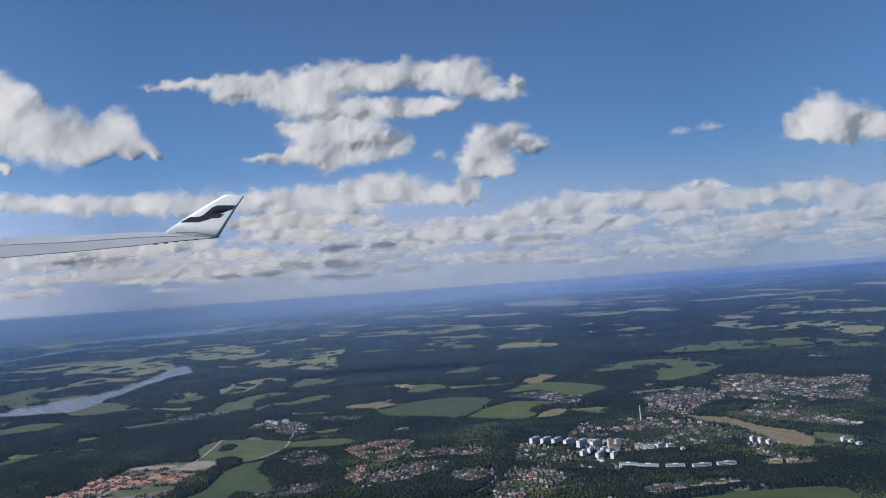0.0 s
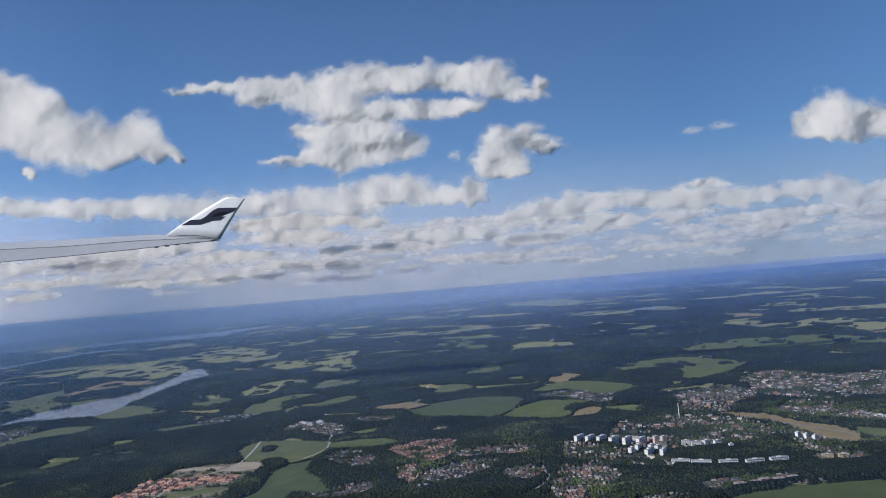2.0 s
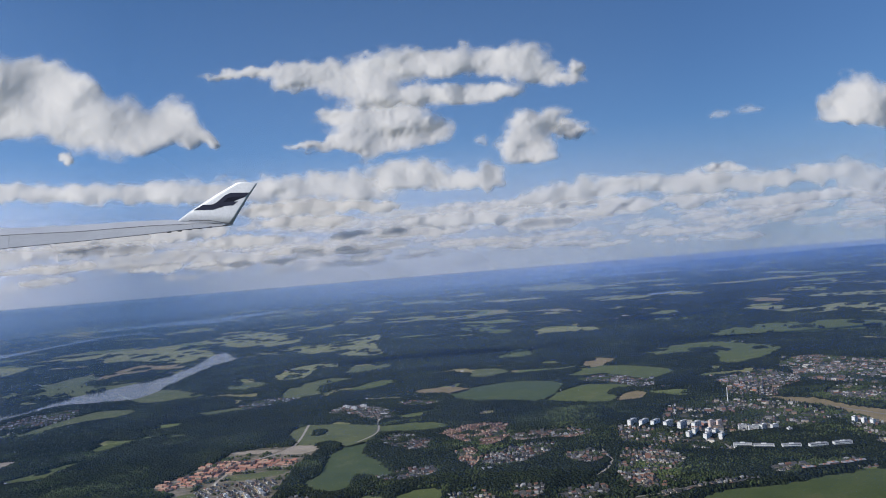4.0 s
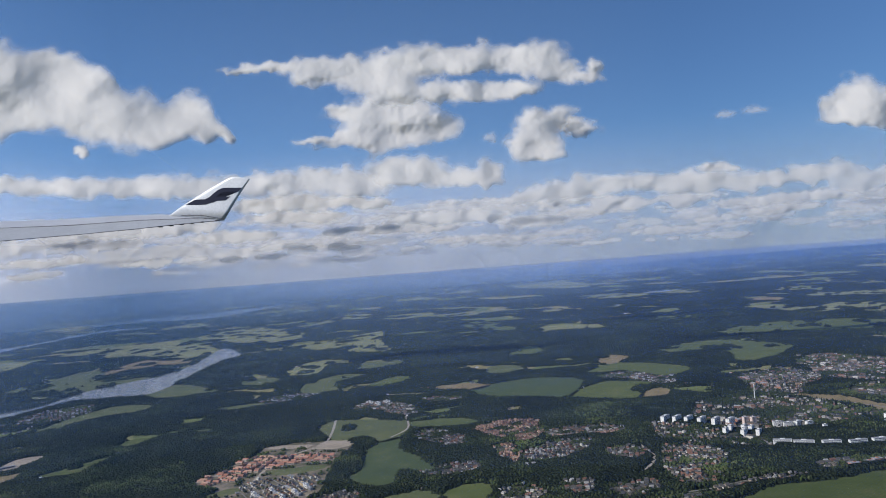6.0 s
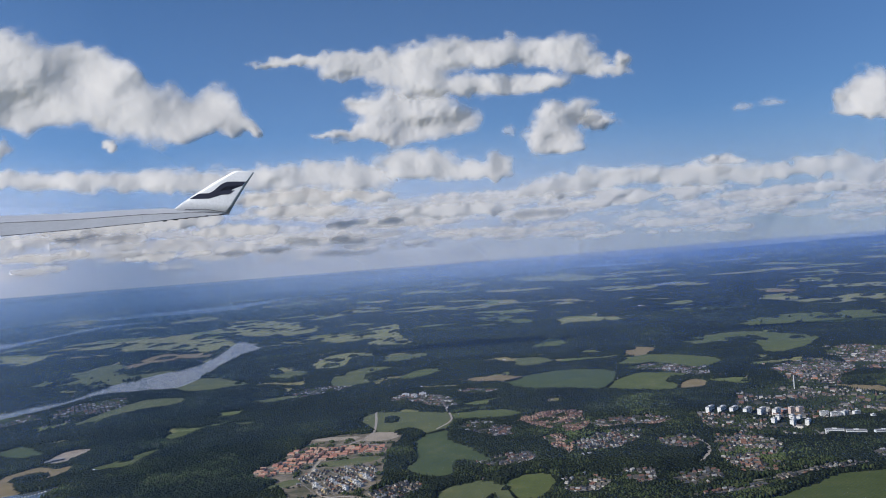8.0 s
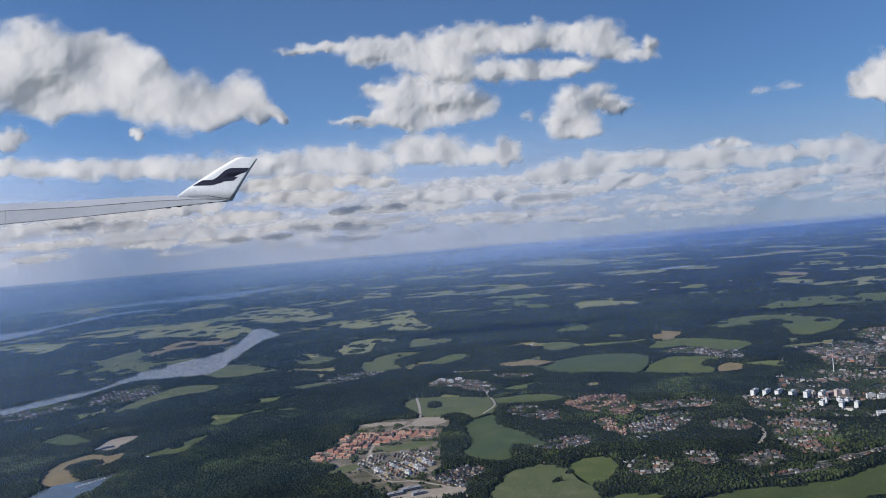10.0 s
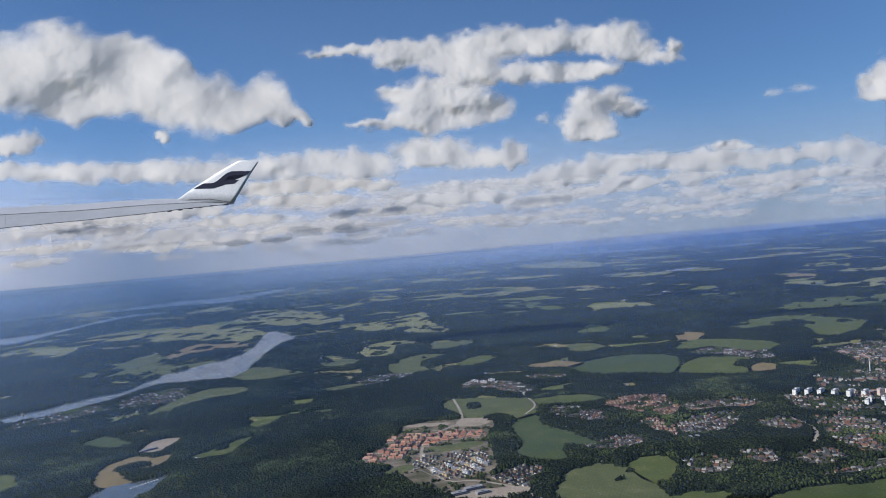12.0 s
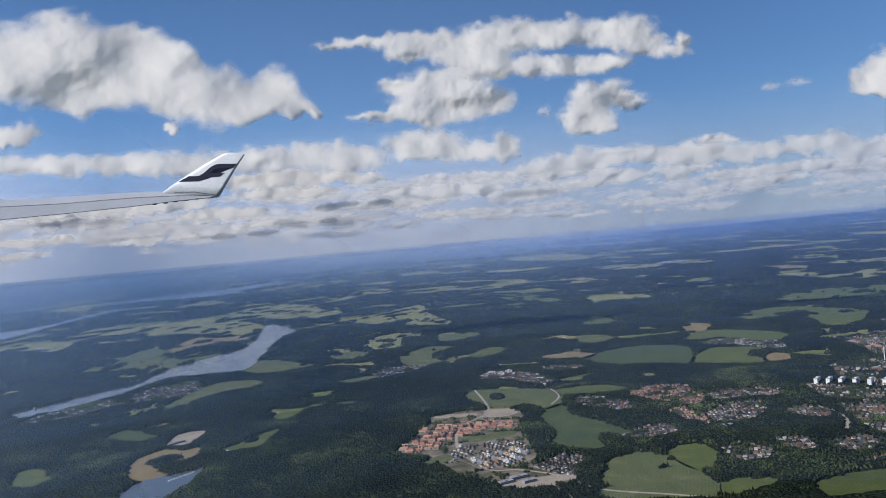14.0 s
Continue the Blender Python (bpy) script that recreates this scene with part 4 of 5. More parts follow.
texts = {"row": "long row house with a red clay-tile roof", "red": "suburban house with a red clay-tile roof", "grey": "suburban house with a grey roof and pale walls", "mixed": "suburban house with pale walls among trees"}
used_models = set()


def dry(x, y):
    """Which of the places lie neither in water nor on farmland."""
    ok = np.ones(x.shape, bool)
    for out in WET + FARMED:
        ok &= ~inside(out, x, y)
    return ok


LANES = []        # lines of small streets


def put_house(x, y, way, tint, single, size=1.0):
    HOUSES.append((x, y))
    if single and len(used_models) < 300:
        ob = copy_thing(house_rng.choice(models[tint]), pose(x, y, 0.02, 0, 0, way))
        used_models.add(ob.name)
        tagged(ob, texts[tint], "house", "houses of the suburb")
    else:
        JOINED.append((x, y, way, house_rng.uniform(0.75, 1.25) * size, house_rng.uniform(0.6, 0.8), house_rng.uniform(0.3, 0.5)))


def settle(outline, turn, tint, gap, row_gap, single, full=0.42, lanes=True, size=1.0):
    """Houses on both sides of gently bent streets that fill an outline."""
    (x0, y0), (x1, y1) = outline.min(0), outline.max(0)
    t, reach = radians(turn), math.hypot(x1 - x0, y1 - y0) / 2
    bend, phase = house_rng.uniform(0.6, 1.6), house_rng.uniform(0, 6)

    def spot(u, v):
        v = v + bend * np.sin(u / 7 + phase)
        return (x0 + x1) / 2 + u * math.cos(t) - v * math.sin(t), (y0 + y1) / 2 + u * math.sin(t) + v * math.cos(t)
    v, k = -reach, 0
    while v < reach:
        u = np.arange(-reach, reach, gap) + np.array([house_rng.uniform(-0.3, 0.3) for _ in np.arange(-reach, reach, gap)])
        x, y = spot(u, v + np.array([house_rng.uniform(-0.2, 0.2) for _ in u]))
        ok = inside(outline, x, y) & dry(x, y) & (fbm(x / 5, y / 5, 71, 3) > full)
        for a, b, c in zip(x[ok], y[ok], u[ok]):
            slope = math.degrees(math.atan(bend / 7 * math.cos(c / 7 + phase)))
            put_house(a, b, turn + slope + house_rng.choice((0, 0, 0, 90)) + house_rng.uniform(-6, 6), tint, single, size)
        if lanes and k % 2 == 0:
            u = np.arange(-reach, reach, 1.5)
            x, y = spot(u, v + row_gap * 0.5)
            ok = inside(outline, x, y)
            run = []
            for a, b, c in zip(x, y, ok):
                if c:
                    run.append((a, b))
                if (not c or a == x[-1]) and len(run) > 3:
                    LANES.append(run)
                if not c:
                    run = []
        v += row_gap * (1.15 if k % 2 == 0 else 0.85)
        k += 1


row_zone = wobble([(-117, 257), (-83, 251), (-83, 240), (-98, 243), (-110, 234), (-115, 221), (-128, 225), (-120, 240)], 3, 0.5, 78)
settle(row_zone, -12, "row", 2.7, 1.75, True, 0.38)
settle(wobble([(-110, 226), (-88, 228), (-84, 217), (-93, 198), (-108, 202)], 3, 0.5, 79), -58, "grey", 1.9, 2.0, False, 0.42)
for k, (out, turn, tint) in enumerate(TOWNS):
    settle(out, turn, tint, 1.75 if k < 14 else 2.0, 1.95 if k < 14 else 2.3, k < 9, 0.44 if k < 14 else 0.45, k < 14, 1.0 if k < 14 else 1.35)
for group in models.values():
    for ob in group:
        for child in ob.children_recursive:
            bpy.data.objects.remove(child)
        bpy.data.objects.remove(ob)
for k in range(420):      # farmsteads spread over the farther farmland
    d = house_rng.uniform(330, 1000)
    x = house_rng.uniform(-0.72, 0.66) * d - 60
    if dry(np.array([x]), np.array([d]))[0]:
        for _ in range(house_rng.choice((1, 2, 3))):
            JOINED.append((x + house_rng.uniform(-4, 4), d + house_rng.uniform(-4, 4), house_rng.uniform(0, 180), house_rng.uniform(1.0, 2.0), 1.0, 0.6))
            HOUSES.append(JOINED[-1][:2])
hx, hy = np.array([house_rng.uniform(-62, 175) for _ in range(2600)]), np.array([house_rng.uniform(186, 345) for _ in range(2600)])
for x, y in np.stack([hx, hy], 1)[dry(hx, hy) & (fbm(hx / 13, hy / 13, 55) > 0.53)]:
    JOINED.append((x, y, house_rng.uniform(0, 180), house_rng.uniform(0.7, 1.2), house_rng.uniform(0.6, 0.8), house_rng.uniform(0.3, 0.5)))
    HOUSES.append((x, y))
for k, q in enumerate(QUARTERS):      # dense streets of the quarters
    (x0, y0), (x1, y1) = q.min(0), q.max(0)
    turn = radians((-25, -50, -20, -35, -40, 60, -30, 10)[k])
    u, v = np.meshgrid(np.arange(-60, 60, 1.7), np.arange(-60, 60, 2.5))
    u = u + np.array([[house_rng.uniform(-0.5, 0.5) for _ in row] for row in u])
    v = v + 1.2 * np.sin(u / 9 + k)
    x = ((x0 + x1) / 2 + u * math.cos(turn) - v * math.sin(turn)).ravel()
    y = ((y0 + y1) / 2 + u * math.sin(turn) + v * math.cos(turn)).ravel()
    ok = inside(q, x, y) & dry(x, y) & (fbm(x / 6, y / 6, 58, 3) > (0.5, 0.5, 0.54, 0.57, 0.55, 0.5, 0.52, 0.5)[k])
    for x, y in zip(x[ok], y[ok]):
        big = house_rng.random() < (0.2 if k in (0, 3, 5) else 0.06)
        JOINED.append((x, y, math.degrees(turn) + house_rng.choice((0, 0, 90)) + house_rng.uniform(-8, 8), house_rng.uniform(1.4, 2.4) if big else house_rng.uniform(0.6, 1.1), house_rng.uniform(0.5, 0.7), house_rng.uniform(0.8, 1.2) if big else house_rng.uniform(0.35, 0.5)))
        HOUSES.append((x, y))
wv, wf, rv, rf = [], [], [], []
for x, y, way, w, d, h in JOINED:
    m = pose(x, y, 0.02, 0, 0, way)
    a = len(wv)
    wv += [m @ Vector((sx * w / 2, sy * d / 2, z)) for z in (0, h) for sx, sy in ((-1, -1), (1, -1), (1, 1), (-1, 1))]
    wf += [tuple(a + i for i in f) for f in ((0, 1, 5, 4), (1, 2, 6, 5), (2, 3, 7, 6), (3, 0, 4, 7))]
    a = len(rv)
    rv += [m @ Vector(p) for p in ((-w / 2 - 0.06, -d / 2 - 0.06, h), (w / 2 + 0.06, -d / 2 - 0.06, h), (w / 2 + 0.06, d / 2 + 0.06, h), (-w / 2 - 0.06, d / 2 + 0.06, h), (-w / 2, 0, h + 0.36), (w / 2, 0, h + 0.36))]
    rf += [tuple(a + i for i in f) for f in ((0, 1, 5, 4), (2, 3, 4, 5), (1, 2, 5), (3, 0, 4))]
rest = new("distant_houses")
tagged(rest, "many small pale-walled houses spread among trees", "houses", kind="stuff")
for nm, v, f, mat in (("walls", wv, wf, FAR_WALLS), ("roofs", rv, rf, FAR_ROOFS)):
    new(nm, mesh_of(nm, v, f, mat)).parent = rest


def block(x, y, w, d, h, turn, label, wall=CONCRETE, storeys=7, name="apartment_building"):
    """A flat-roofed block with window bands on the long sides and a roof hut."""
    top = new(name)
    top.matrix_world = pose(x, y, 0.02, 0, 0, turn)
    bm = bmesh.new()
    box(bm, 0, 0, h / 2, w, d, h)
    part("wall", bm, wall, top)
    bm = bmesh.new()
    box(bm, 0, 0, h + 0.03, w + 0.08, d + 0.08, 0.07)
    part("roof", bm, PANEL, top)
    bm = bmesh.new()
    box(bm, 0, 0, h + 0.16, w * 0.25, d * 0.45, 0.2)
    part("roof_hut", bm, wall, top)
    for s in (-1, 1):
        for k in range(storeys):
            bm = bmesh.new()
            box(bm, 0, s * d / 2, h * (k + 0.55) / storeys, w * 0.92, 0.04, h / storeys * 0.42)
            part("window_band", bm, GLASS, top)
    t = radians(turn)
    for u in np.arange(-w / 2, w / 2 + 0.5, 0.8):
        for v in np.arange(-d / 2 - 1.6, d / 2 + 0.4, 0.8):
            HOUSES.append((x + u * math.cos(t) - v * math.sin(t), y + u * math.sin(t) + v * math.cos(t)))
    return tagged(top, label, name.replace("_", " "), name.replace("_", " ") + "s")


for x, y in ((31, 258), (34.5, 256), (38, 254), (41.5, 251), (45.5, 248.5), (49.5, 246)):
    block(x + 0.8, y + 1.2, 4.5, 1.3, 2.3, 44, "white slab tower block standing in a row above woods", storeys=8)
for x, y in ((44, 236), (47, 239), (48, 231.5), (51, 238), (52.5, 236), (52.5, 230.5), (49.5, 234)):
    block(x, y, 2.3, 1.2, 1.9, 46, "white apartment block in a tight cluster", storeys=6)
for x, y in ((55, 246), (57.3, 245)):
    block(x, y, 1.6, 1.4, 2.6, 10, "pink-grey tower block beside a red roof", plain("pink_render", (0.62, 0.50, 0.44), 0.8, 0.06), 8)
for x, y, w, a in ((53.5, 217, 5.2, -22), (58.5, 214, 5.6, -22), (65.5, 211.6, 5.2, -9), (72.5, 210, 5.2, 0), (79.5, 210, 5.2, 0)):
    block(x, y, w, 1.2, 1.65, a, "long low white slab block above a wood", storeys=4)
for x, y, w, a in ((63, 240, 2.6, -10), (65.5, 237.5, 3, -10), (69, 238, 2.6, 30), (72, 236.5, 2.2, 10), (74, 230.5, 1.2, 0), (99, 238, 1.3, 20), (100.3, 235, 1.3, 20), (101.5, 232, 1.3, 20), (123, 228, 1.4, 10), (123, 224, 1.4, 10), (123.4, 220.4, 1.4, 10)):
    block(x, y, w, 1.2, 1.7, a, "white apartment block among trees", storeys=5)
for x, y, w, a in ((60, 191, 2.6, 5), (64.5, 191.5, 2.4, 5), (67.5, 193, 2.6, 5), (71, 192.3, 2.8, 5), (75, 193, 2.6, 5)):
    block(x, y, w, 1.4, 0.9, a, "low brick block with a grey roof", BRICK_WALL, 3)
for x, y, w, a in ((94, 211, 3, -13), (98, 210, 2.4, -13)):
    block(x, y, w, 1.4, 1.0, a, "ochre low block with flat roof", OCHRE, 3)
for i, (x, y) in enumerate(((-103, 209), (-101.5, 206.5), (-100, 204), (-98.6, 211.5), (-97, 209), (-95.5, 206.5), (-94, 204), (-94.5, 213.5), (-93, 211), (-91.5, 208.5), (-90, 206), (-90.5, 216), (-89, 213.5), (-87.5, 211))):
    block(x, y, 2.5, 0.8, (1.1, 0.8, 0.95)[i % 3], -58, ("new pale apartment block on a street of the estate", "new grey-walled terrace on a street of the estate")[i % 2], (CONCRETE, PANEL, OCHRE)[i % 3], 3)

for x, y, w, a in ((-184, 250, 3.2, 0), (-180, 249.5, 3, -4), (-176, 249, 3, -4)):
    block(x, y, w, 0.9, 0.45, a, "long low white shed beside a meadow", storeys=1, name="shed")
block(-207, 270, 6.5, 1.1, 0.6, 42, "long grey barn on a tan field", PANEL, 1, "barn")
for x, y, w, a in ((-80, 344, 3.2, -20), (-72, 343, 3, -15), (-76, 340, 2.6, -20)):
    block(x, y, w, 1.2, 1.4, a, "white apartment block at a woodland village", storeys=4)
for x, y, w, a in ((92, 345, 5, 80), (92, 330, 7, 88), (93, 316, 8, 85), (95, 305, 5, 70)):
    block(x, y, w, 1.6, 0.9, a, "long orange-brick low block", plain("orange_brick", (0.46, 0.22, 0.12), 0.85, 0.12), 2)
block(-22, 216, 4.2, 3, 0.9, 10, "pale grey hall with a flat roof", PANEL, 2, "hall")
for x, y, w, a in ((138, 257, 5, -65), (141, 250, 5.5, -60)):
    block(x, y, w, 1.6, 0.8, a, "long pale hall beside a main road", CONCRETE, 2, "hall")
block(56, 251, 4.5, 2.2, 0.9, 10, "red-roofed low centre beside tower blocks", BRICK_WALL, 2, "hall")
for x, y, w, a in ((-93, 190, 5, 20), (-97, 187, 4, 20), (-91, 186, 3.4, 20)):
    block(x, y, w, 1.5, 0.7, a, "dark grey low depot beside a sandy lot", PANEL, 2, "hall")
for k in range(10):      # boats at the jetty
    hull = bmesh.new()
    box(hull, 0, 0, 0.06, 0.75, 0.22, 0.14)
    boat = new("boat")
    boat.matrix_world = pose(-195.5 + k * 0.62, 222.6 + k * 0.75, 0.07, 0, 0, 140)
    bmesh.ops.bevel(hull, geom=hull.edges[:], offset=0.04, segments=1)
    part("hull", hull, CONCRETE, boat)
    cab = bmesh.new()
    box(cab, -0.05, 0, 0.17, 0.28, 0.16, 0.1)
    part("cabin", cab, CONCRETE, boat)
    tagged(boat, "small white motor boat moored at a jetty", "boat", "boats at the marina")
bm = bmesh.new()
box(bm, 0, 0, 0.1, 9.0, 0.25, 0.08)
jetty = new("jetty")
jetty.matrix_world = pose(-192.4, 226.2, 0.02, 0, 0, 50)
part("deck", bm, PANEL, jetty)
tagged(jetty, "narrow grey jetty reaching into the inlet", "jetty")
mast = new("radio_mast")
mast.location = (76, 285, 0)
bm = bmesh.new()
bmesh.ops.create_cone(bm, cap_ends=True, segments=8, radius1=0.22, radius2=0.12, depth=6.0, matrix=Matrix.Translation((0, 0, 3)))
part("shaft", bm, CONCRETE, mast)
bm = bmesh.new()
bmesh.ops.create_cone(bm, cap_ends=True, segments=12, radius1=0.3, radius2=0.3, depth=0.25, matrix=Matrix.Translation((0, 0, 5.2)))
part("platform", bm, PANEL, mast)
tagged(mast, "slim pale mast rising from the suburb", "mast")

# ---- woods ----
GROVES = [wobble([(-88, 295), (-83, 297), (-81, 291), (-85, 287)], 2, 0.6, 301), wobble([(-80, 273), (-74, 271), (-72, 261), (-75, 255), (-80, 260)], 2, 1, 302),
          wobble([(-83, 252), (-77, 252), (-75, 231), (-78, 222), (-84, 236)], 2, 1, 303), wobble([(-60, 281), (-56, 279), (-57, 270), (-61, 264)], 2, 1, 304),
          wobble([(42, 334), (55, 340), (51, 329), (41, 322), (38, 326)], 2, 1, 305), wobble([(95, 434), (117, 438), (121, 411), (109, 391), (89, 392), (71, 412), (80, 436)], 3, 2, 306),
          oval(-60, 201, 3, 1.5, 10, 307), oval(-54, 186, 3, 0.8, -60, 308), oval(-50, 192, 2, 0.8, -60, 315), oval(-67, 205, 5, 3, 0, 309), oval(-204, 248, 9, 5, 20, 310), oval(-178, 262, 5, 2.5, 40, 311),
          oval(225, 510, 16, 6, 0, 312), oval(262, 500, 14, 6, 0, 313), oval(-74, 176, 3, 1.5, 0, 314), oval(-72, 192, 6, 7, 0, 316)]
ROUTES = []


# ---- roads and small works ----


def road(points, width, label, material=GRAVEL, z=0.09):
    """A road as a slightly raised strip along a smooth line."""
    p = np.array(points, float)
    t = np.linspace(0, len(p) - 1, (len(p) - 1) * 8 + 1)
    i = np.clip(t.astype(int), 0, len(p) - 2)
    f = (t - i)[:, None]
    p0, p1, p2, p3 = p[np.maximum(i - 1, 0)], p[i], p[i + 1], p[np.minimum(i + 2, len(p) - 1)]
    c = 0.5 * (2 * p1 + (p2 - p0) * f + (2 * p0 - 5 * p1 + 4 * p2 - p3) * f ** 2 + (3 * p1 - p0 - 3 * p2 + p3) * f ** 3)
    d = np.gradient(c, axis=0)
    n = np.stack([-d[:, 1], d[:, 0]], 1) / np.hypot(d[:, 0], d[:, 1])[:, None]
    ROUTES.append(np.vstack([c + n * (width / 2 + 0.5), (c - n * (width / 2 + 0.5))[::-1]]))
    bm = bmesh.new()
    left = [bm.verts.new((*q, z)) for q in c + n * width / 2]
    right = [bm.verts.new((*q, z)) for q in c - n * width / 2]
    for k in range(len(left) - 1):
        bm.faces.new((right[k], right[k + 1], left[k + 1], left[k]))
    me = bpy.data.meshes.new("road")
    bm.to_mesh(me)
    bm.free()
    me.materials.append(material)
    return tagged(new("road", me), label, "road", kind="structure")


DUST = plain("pale_gravel", (0.36, 0.31, 0.25), 0.95, 0.15, 1.0)
road([(-92, 312), (-91, 271), (-102, 253), (-106, 237), (-106, 220), (-100, 200), (-92, 197), (-82, 188), (-75, 175), (-60, 166), (-47, 158)], 1.0, "pale road winding through the red-roofed estate", DUST)
road([(-65, 339), (-62, 305), (-61, 284), (-67, 270)], 0.8, "pale gravel lane between fields", DUST)
road([(-38, 254), (-28, 243), (-27, 219)], 0.7, "grey suburban street")
road([(14, 232), (14, 216), (9, 205), (4, 199)], 1.1, "pale road cutting between woods", DUST)
road([(38, 235), (50, 225), (51, 214), (66, 208), (84, 206)], 0.8, "grey street past the slab blocks")
road([(88, 293), (104, 265), (118, 234), (131, 220)], 1.0, "grey main road beside dry open ground")
road([(-126, 228), (-115, 244), (-106, 255), (-84, 247)], 0.8, "pale street among row houses", DUST)
for line in (((-122, 240), (-112, 236), (-106, 238)), ((-118, 248), (-110, 246), (-104, 250)), ((-102, 258), (-94, 256), (-85, 252)), ((-104, 245), (-95, 243), (-86, 240)),
             ((-105, 212), (-97, 216), (-88, 220)), ((-104, 205), (-95, 209), (-86, 214)), ((-98, 201), (-92, 204), (-84, 206)), ((-83, 205), (-78, 201), (-74, 197)), ((-82, 198), (-78, 196), (-74, 199))):
    road(line, 0.45, "narrow pale street inside the housing estate", DUST)
road([(-90, 189), (-84, 176), (-83, 165)], 0.6, "pale farm track", DUST)
for run in LANES:
    road(run, 0.32, "narrow grey street between suburban houses")
road([(-14, 182), (10, 181), (28, 184), (60, 188), (110, 190)], 0.7, "grey road along a grass field")


def wooded(x, y):
    """True where woods stand."""
    ok = np.ones(x.shape, bool)
    for out in OPEN + TOWN_OUTLINES + ROUTES:
        ok &= ~inside(out, x, y)
    ok |= (y > 430) & (fbm(x / 11, y / 15, 91) > 0.66)
    for out in WET:
        ok &= ~inside(out, x, y)
    for out in GROVES:
        ok |= inside(out, x, y)
    return ok


def clear_of_houses(x, y, ahead=(-2, -1, 0)):
    taken = {(int(hx // 0.9) + i, int(hy // 0.9) + j) for hx, hy in HOUSES for i in (0, 1) for j in ahead}
    return np.array([(int(a // 0.9), int(b // 0.9)) not in taken for a, b in zip(x, y)], bool)


def garden(x, y):
    """True where trees stand between the houses of a settlement."""
    ok = np.zeros(x.shape, bool)
    for out in TOWN_OUTLINES:
        ok |= inside(out, x, y)
    for out in OPEN + ROUTES:
        ok &= ~inside(out, x, y)
    free = clear_of_houses(x, y, (-1, 0))
    return ok & free & (fbm(x / 4, y / 4, 95, 3) > 0.36) & (~inside(estate, x, y) | (fbm(x / 3, y / 3, 93) > 0.62))


def clearing(x, y):
    """Farmland between the far woods."""
    valley = (np.abs(fbm(x / 170, y / 120, 36, 5) - 0.5) < 0.012) & (fbm(x / 60, y / 60, 37, 3) > 0.50) & (y > 560)
    slip = (fbm(x / 16, y / 11, 39, 4) > 0.672) & (y > 300)
    return valley | slip | (fbm(x / 44 + 3.3, y / 42 + 1.7, 31, 5) > 0.614 - 0.03 * np.clip((y - 800) / 300, -1, 1) - 0.012 * (x < 60) + 0.03 * ((x > 60) & (y > 640)) + 0.2 * (y < 640))


def canopy(name, x0, x1, y0, y1, dx, dy, tall, label):
    xs, ys = np.arange(x0, x1 + dx, dx), np.arange(y0, y1 + dy, dy)
    gx, gy = np.meshgrid(xs, ys)
    on = wooded(gx, gy)
    on &= ~clearing(gx, gy)
    z = np.where(on, tall * (0.75 + 0.5 * fbm(gx / 9, gy / 9, 5)), -0.05)
    jx = (hashed(gx * 10, gy * 10, 3) - 0.5) * dx * 0.5
    jy = (hashed(gx * 10, gy * 10, 4) - 0.5) * dy * 0.5
    verts = np.stack([gx + jx, gy + jy, z], -1).reshape(-1, 3)
    n, m = len(xs), len(ys)
    i = (np.arange(m - 1)[:, None] * n + np.arange(n - 1)[None, :]).ravel()
    quads = np.stack([i, i + 1, i + n + 1, i + n], 1)
    keep = on.ravel()[quads].any(1)
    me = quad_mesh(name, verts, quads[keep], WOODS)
    return tagged(new(name, me), label, "forest", kind="stuff")


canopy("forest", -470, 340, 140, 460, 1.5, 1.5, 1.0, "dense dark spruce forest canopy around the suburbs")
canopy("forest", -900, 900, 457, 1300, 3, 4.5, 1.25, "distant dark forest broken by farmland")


def scatter(x0, x1, y0, y1, gap, keep):
    xs, ys = np.meshgrid(np.arange(x0, x1, gap), np.arange(y0, y1, gap))
    x = (xs + (grid_rng.random(xs.shape) - 0.5) * gap * 0.95).ravel()
    y = (ys + (grid_rng.random(xs.shape) - 0.5) * gap * 0.95).ravel()
    # only the sector that lies ahead of the flight line
    ahead = (x > -0.66 * y - 135) & (x < 0.64 * y + 15)
    x, y = x[ahead], y[ahead]
    ok = keep(x, y)
    return x[ok], y[ok]


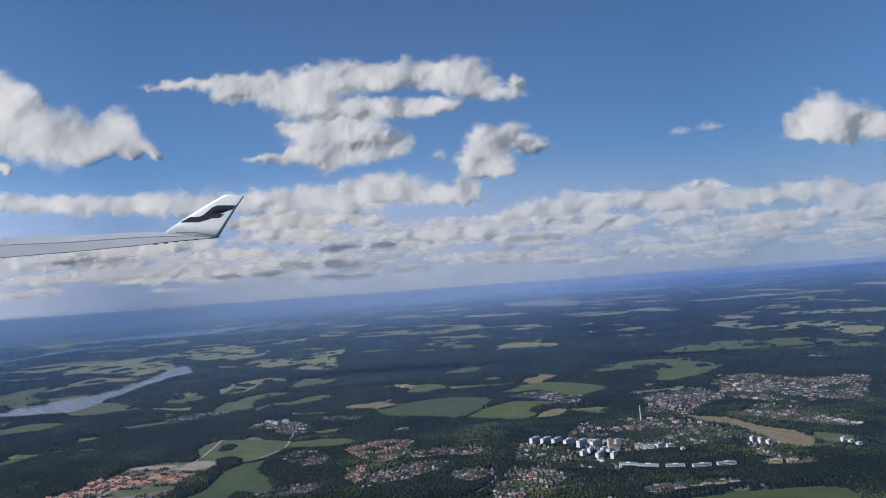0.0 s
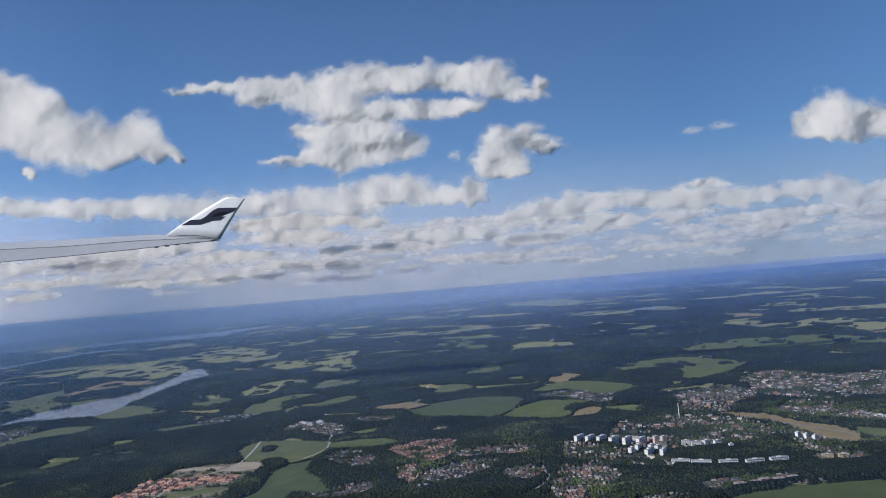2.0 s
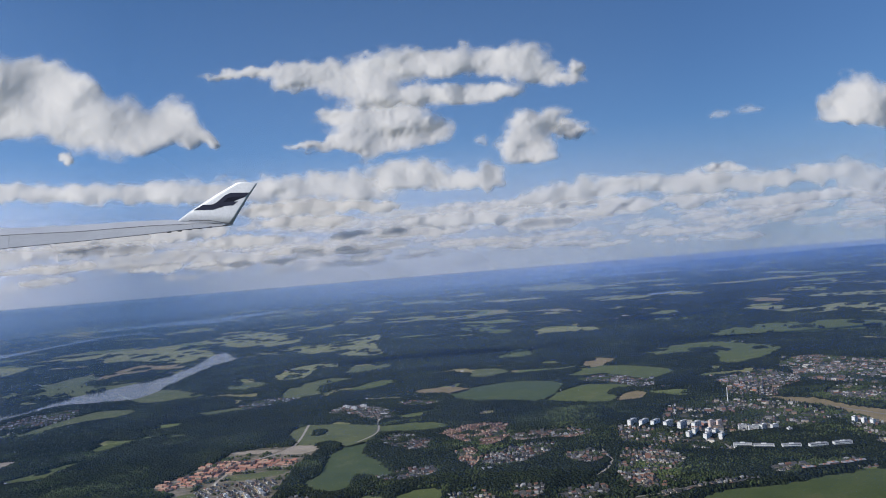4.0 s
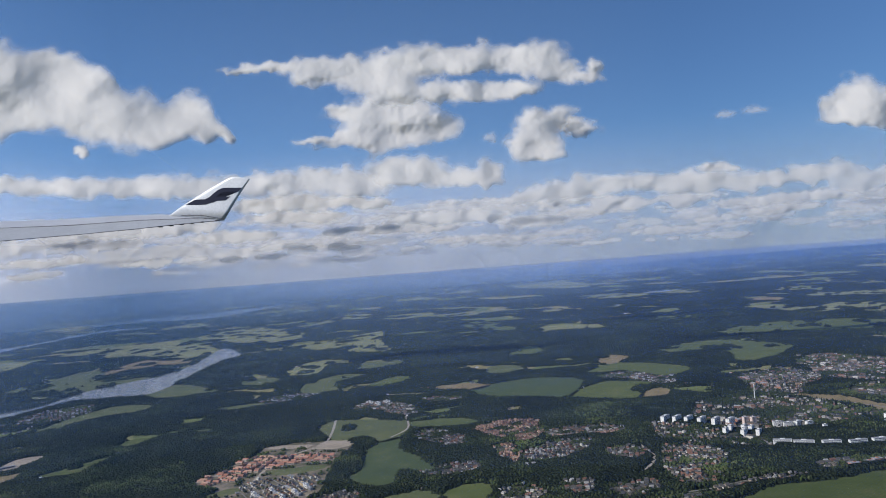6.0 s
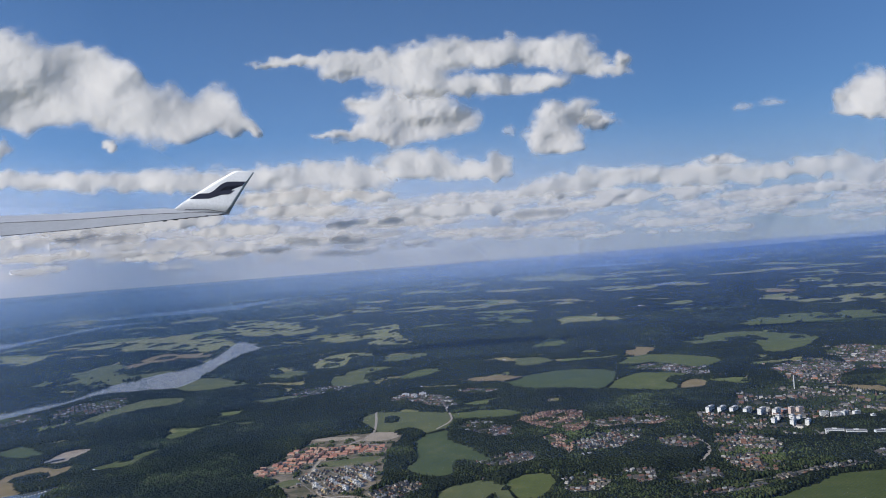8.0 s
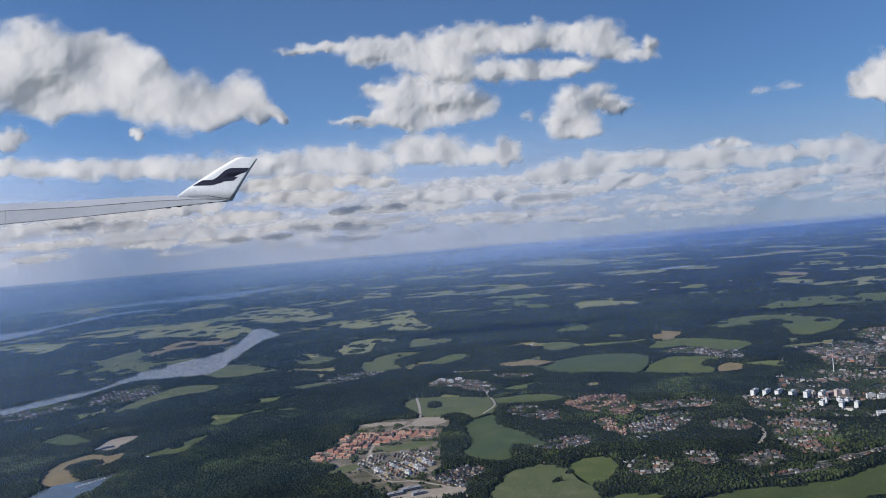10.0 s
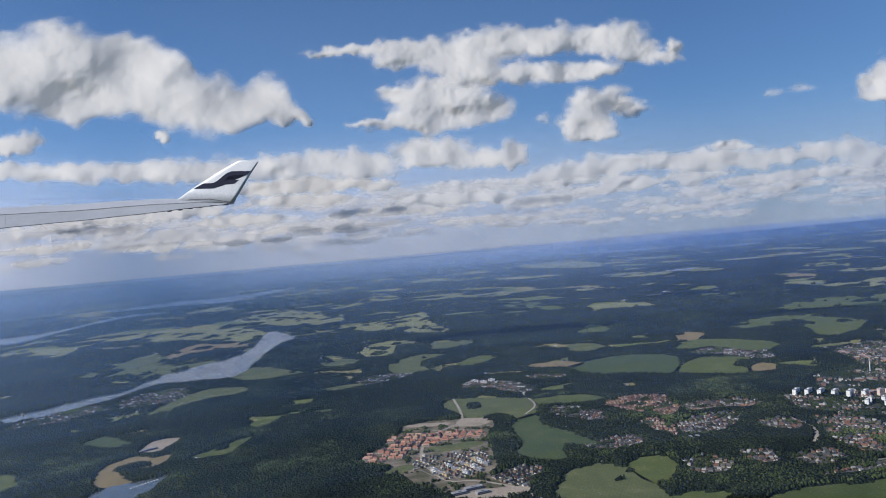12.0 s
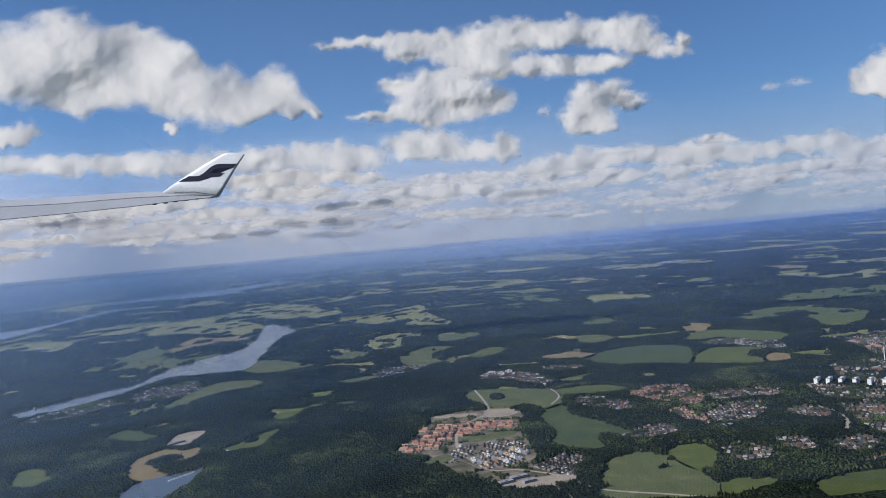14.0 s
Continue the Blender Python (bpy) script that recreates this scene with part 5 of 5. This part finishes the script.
def trees(name, x, y, material, label, tall, wide, sides=5, round_top=False):
    """Many small crowns in one mesh."""
    k = len(x)
    h = tall * (0.5 + 0.5 * grid_rng.random(k) + 0.5 * fbm(x / 2.2, y / 2.2, 44, 2))
    r = wide * (0.7 + 0.6 * grid_rng.random(k))
    a0 = grid_rng.random(k) * 6.28
    levels = ((0.30, 0.75), (0.55, 1.0), (0.82, 0.65)) if round_top else ((0.22, 1.0), (0.55, 0.52))
    rings = []
    for fz, fr in levels:
        for s in range(sides):
            a = a0 + 2 * np.pi * s / sides
            rr = r * fr * (0.8 + 0.4 * grid_rng.random(k))
            rings.append(np.stack([x + rr * np.cos(a), y + rr * np.sin(a), h * fz * (0.93 + 0.14 * grid_rng.random(k))], 1))
    rings.append(np.stack([x, y, h], 1))
    v = np.stack(rings, 1).reshape(-1, 3)
    per = len(levels) * sides + 1
    f = []
    for lv in range(len(levels) - 1):
        for s in range(sides):
            a, b = lv * sides + s, lv * sides + (s + 1) % sides
            f.append((a, b, b + sides))
            f.append((a, b + sides, a + sides))
    top = (len(levels) - 1) * sides
    f += [(top + s, top + (s + 1) % sides, per - 1) for s in range(sides)]
    faces = (np.arange(k)[:, None, None] * per + np.array(f)[None]).reshape(-1, 3)
    me = bpy.data.meshes.new(name)
    me.vertices.add(len(v))
    me.vertices.foreach_set("co", v.ravel())
    me.loops.add(len(faces) * 3)
    me.loops.foreach_set("vertex_index", faces.ravel())
    me.polygons.add(len(faces))
    me.polygons.foreach_set("loop_start", np.arange(len(faces)) * 3)
    me.update(calc_edges=True)
    me.materials.append(material)
    return tagged(new(name, me), label, "trees", kind="stuff")


x, y = scatter(-330, 190, 158, 300, 0.68, lambda a, b: wooded(a, b) & clear_of_houses(a, b))
pick = fbm(x / 14, y / 14, 77) + 0.25 * grid_rng.random(len(x)) < 0.68
trees("spruce_trees", x[pick], y[pick], SPRUCE, "tall dark green spruces packed into forest", 1.35, 0.36, 4)
trees("broadleaf_trees", x[~pick], y[~pick], LEAF, "rounded mid-green birches and aspens in the forest", 1.2, 0.42, 4, True)
x, y = scatter(-420, 300, 300, 460, 1.15, lambda a, b: wooded(a, b) & ~clearing(a, b))
trees("spruce_trees", x, y, SPRUCE, "dark green spruces of the more distant forest", 1.4, 0.6, 4)
x, y = scatter(-560, 480, 460, 720, 2.1, lambda a, b: wooded(a, b) & ~clearing(a, b))
trees("spruce_trees", x, y, SPRUCE, "dark green spruces of the farther forest", 1.9, 1.15, 4)
x, y = scatter(-330, 240, 165, 420, 0.72, garden)
trees("garden_trees", x, y, LEAF, "small leafy garden trees between houses", 0.72, 0.42, 4, True)
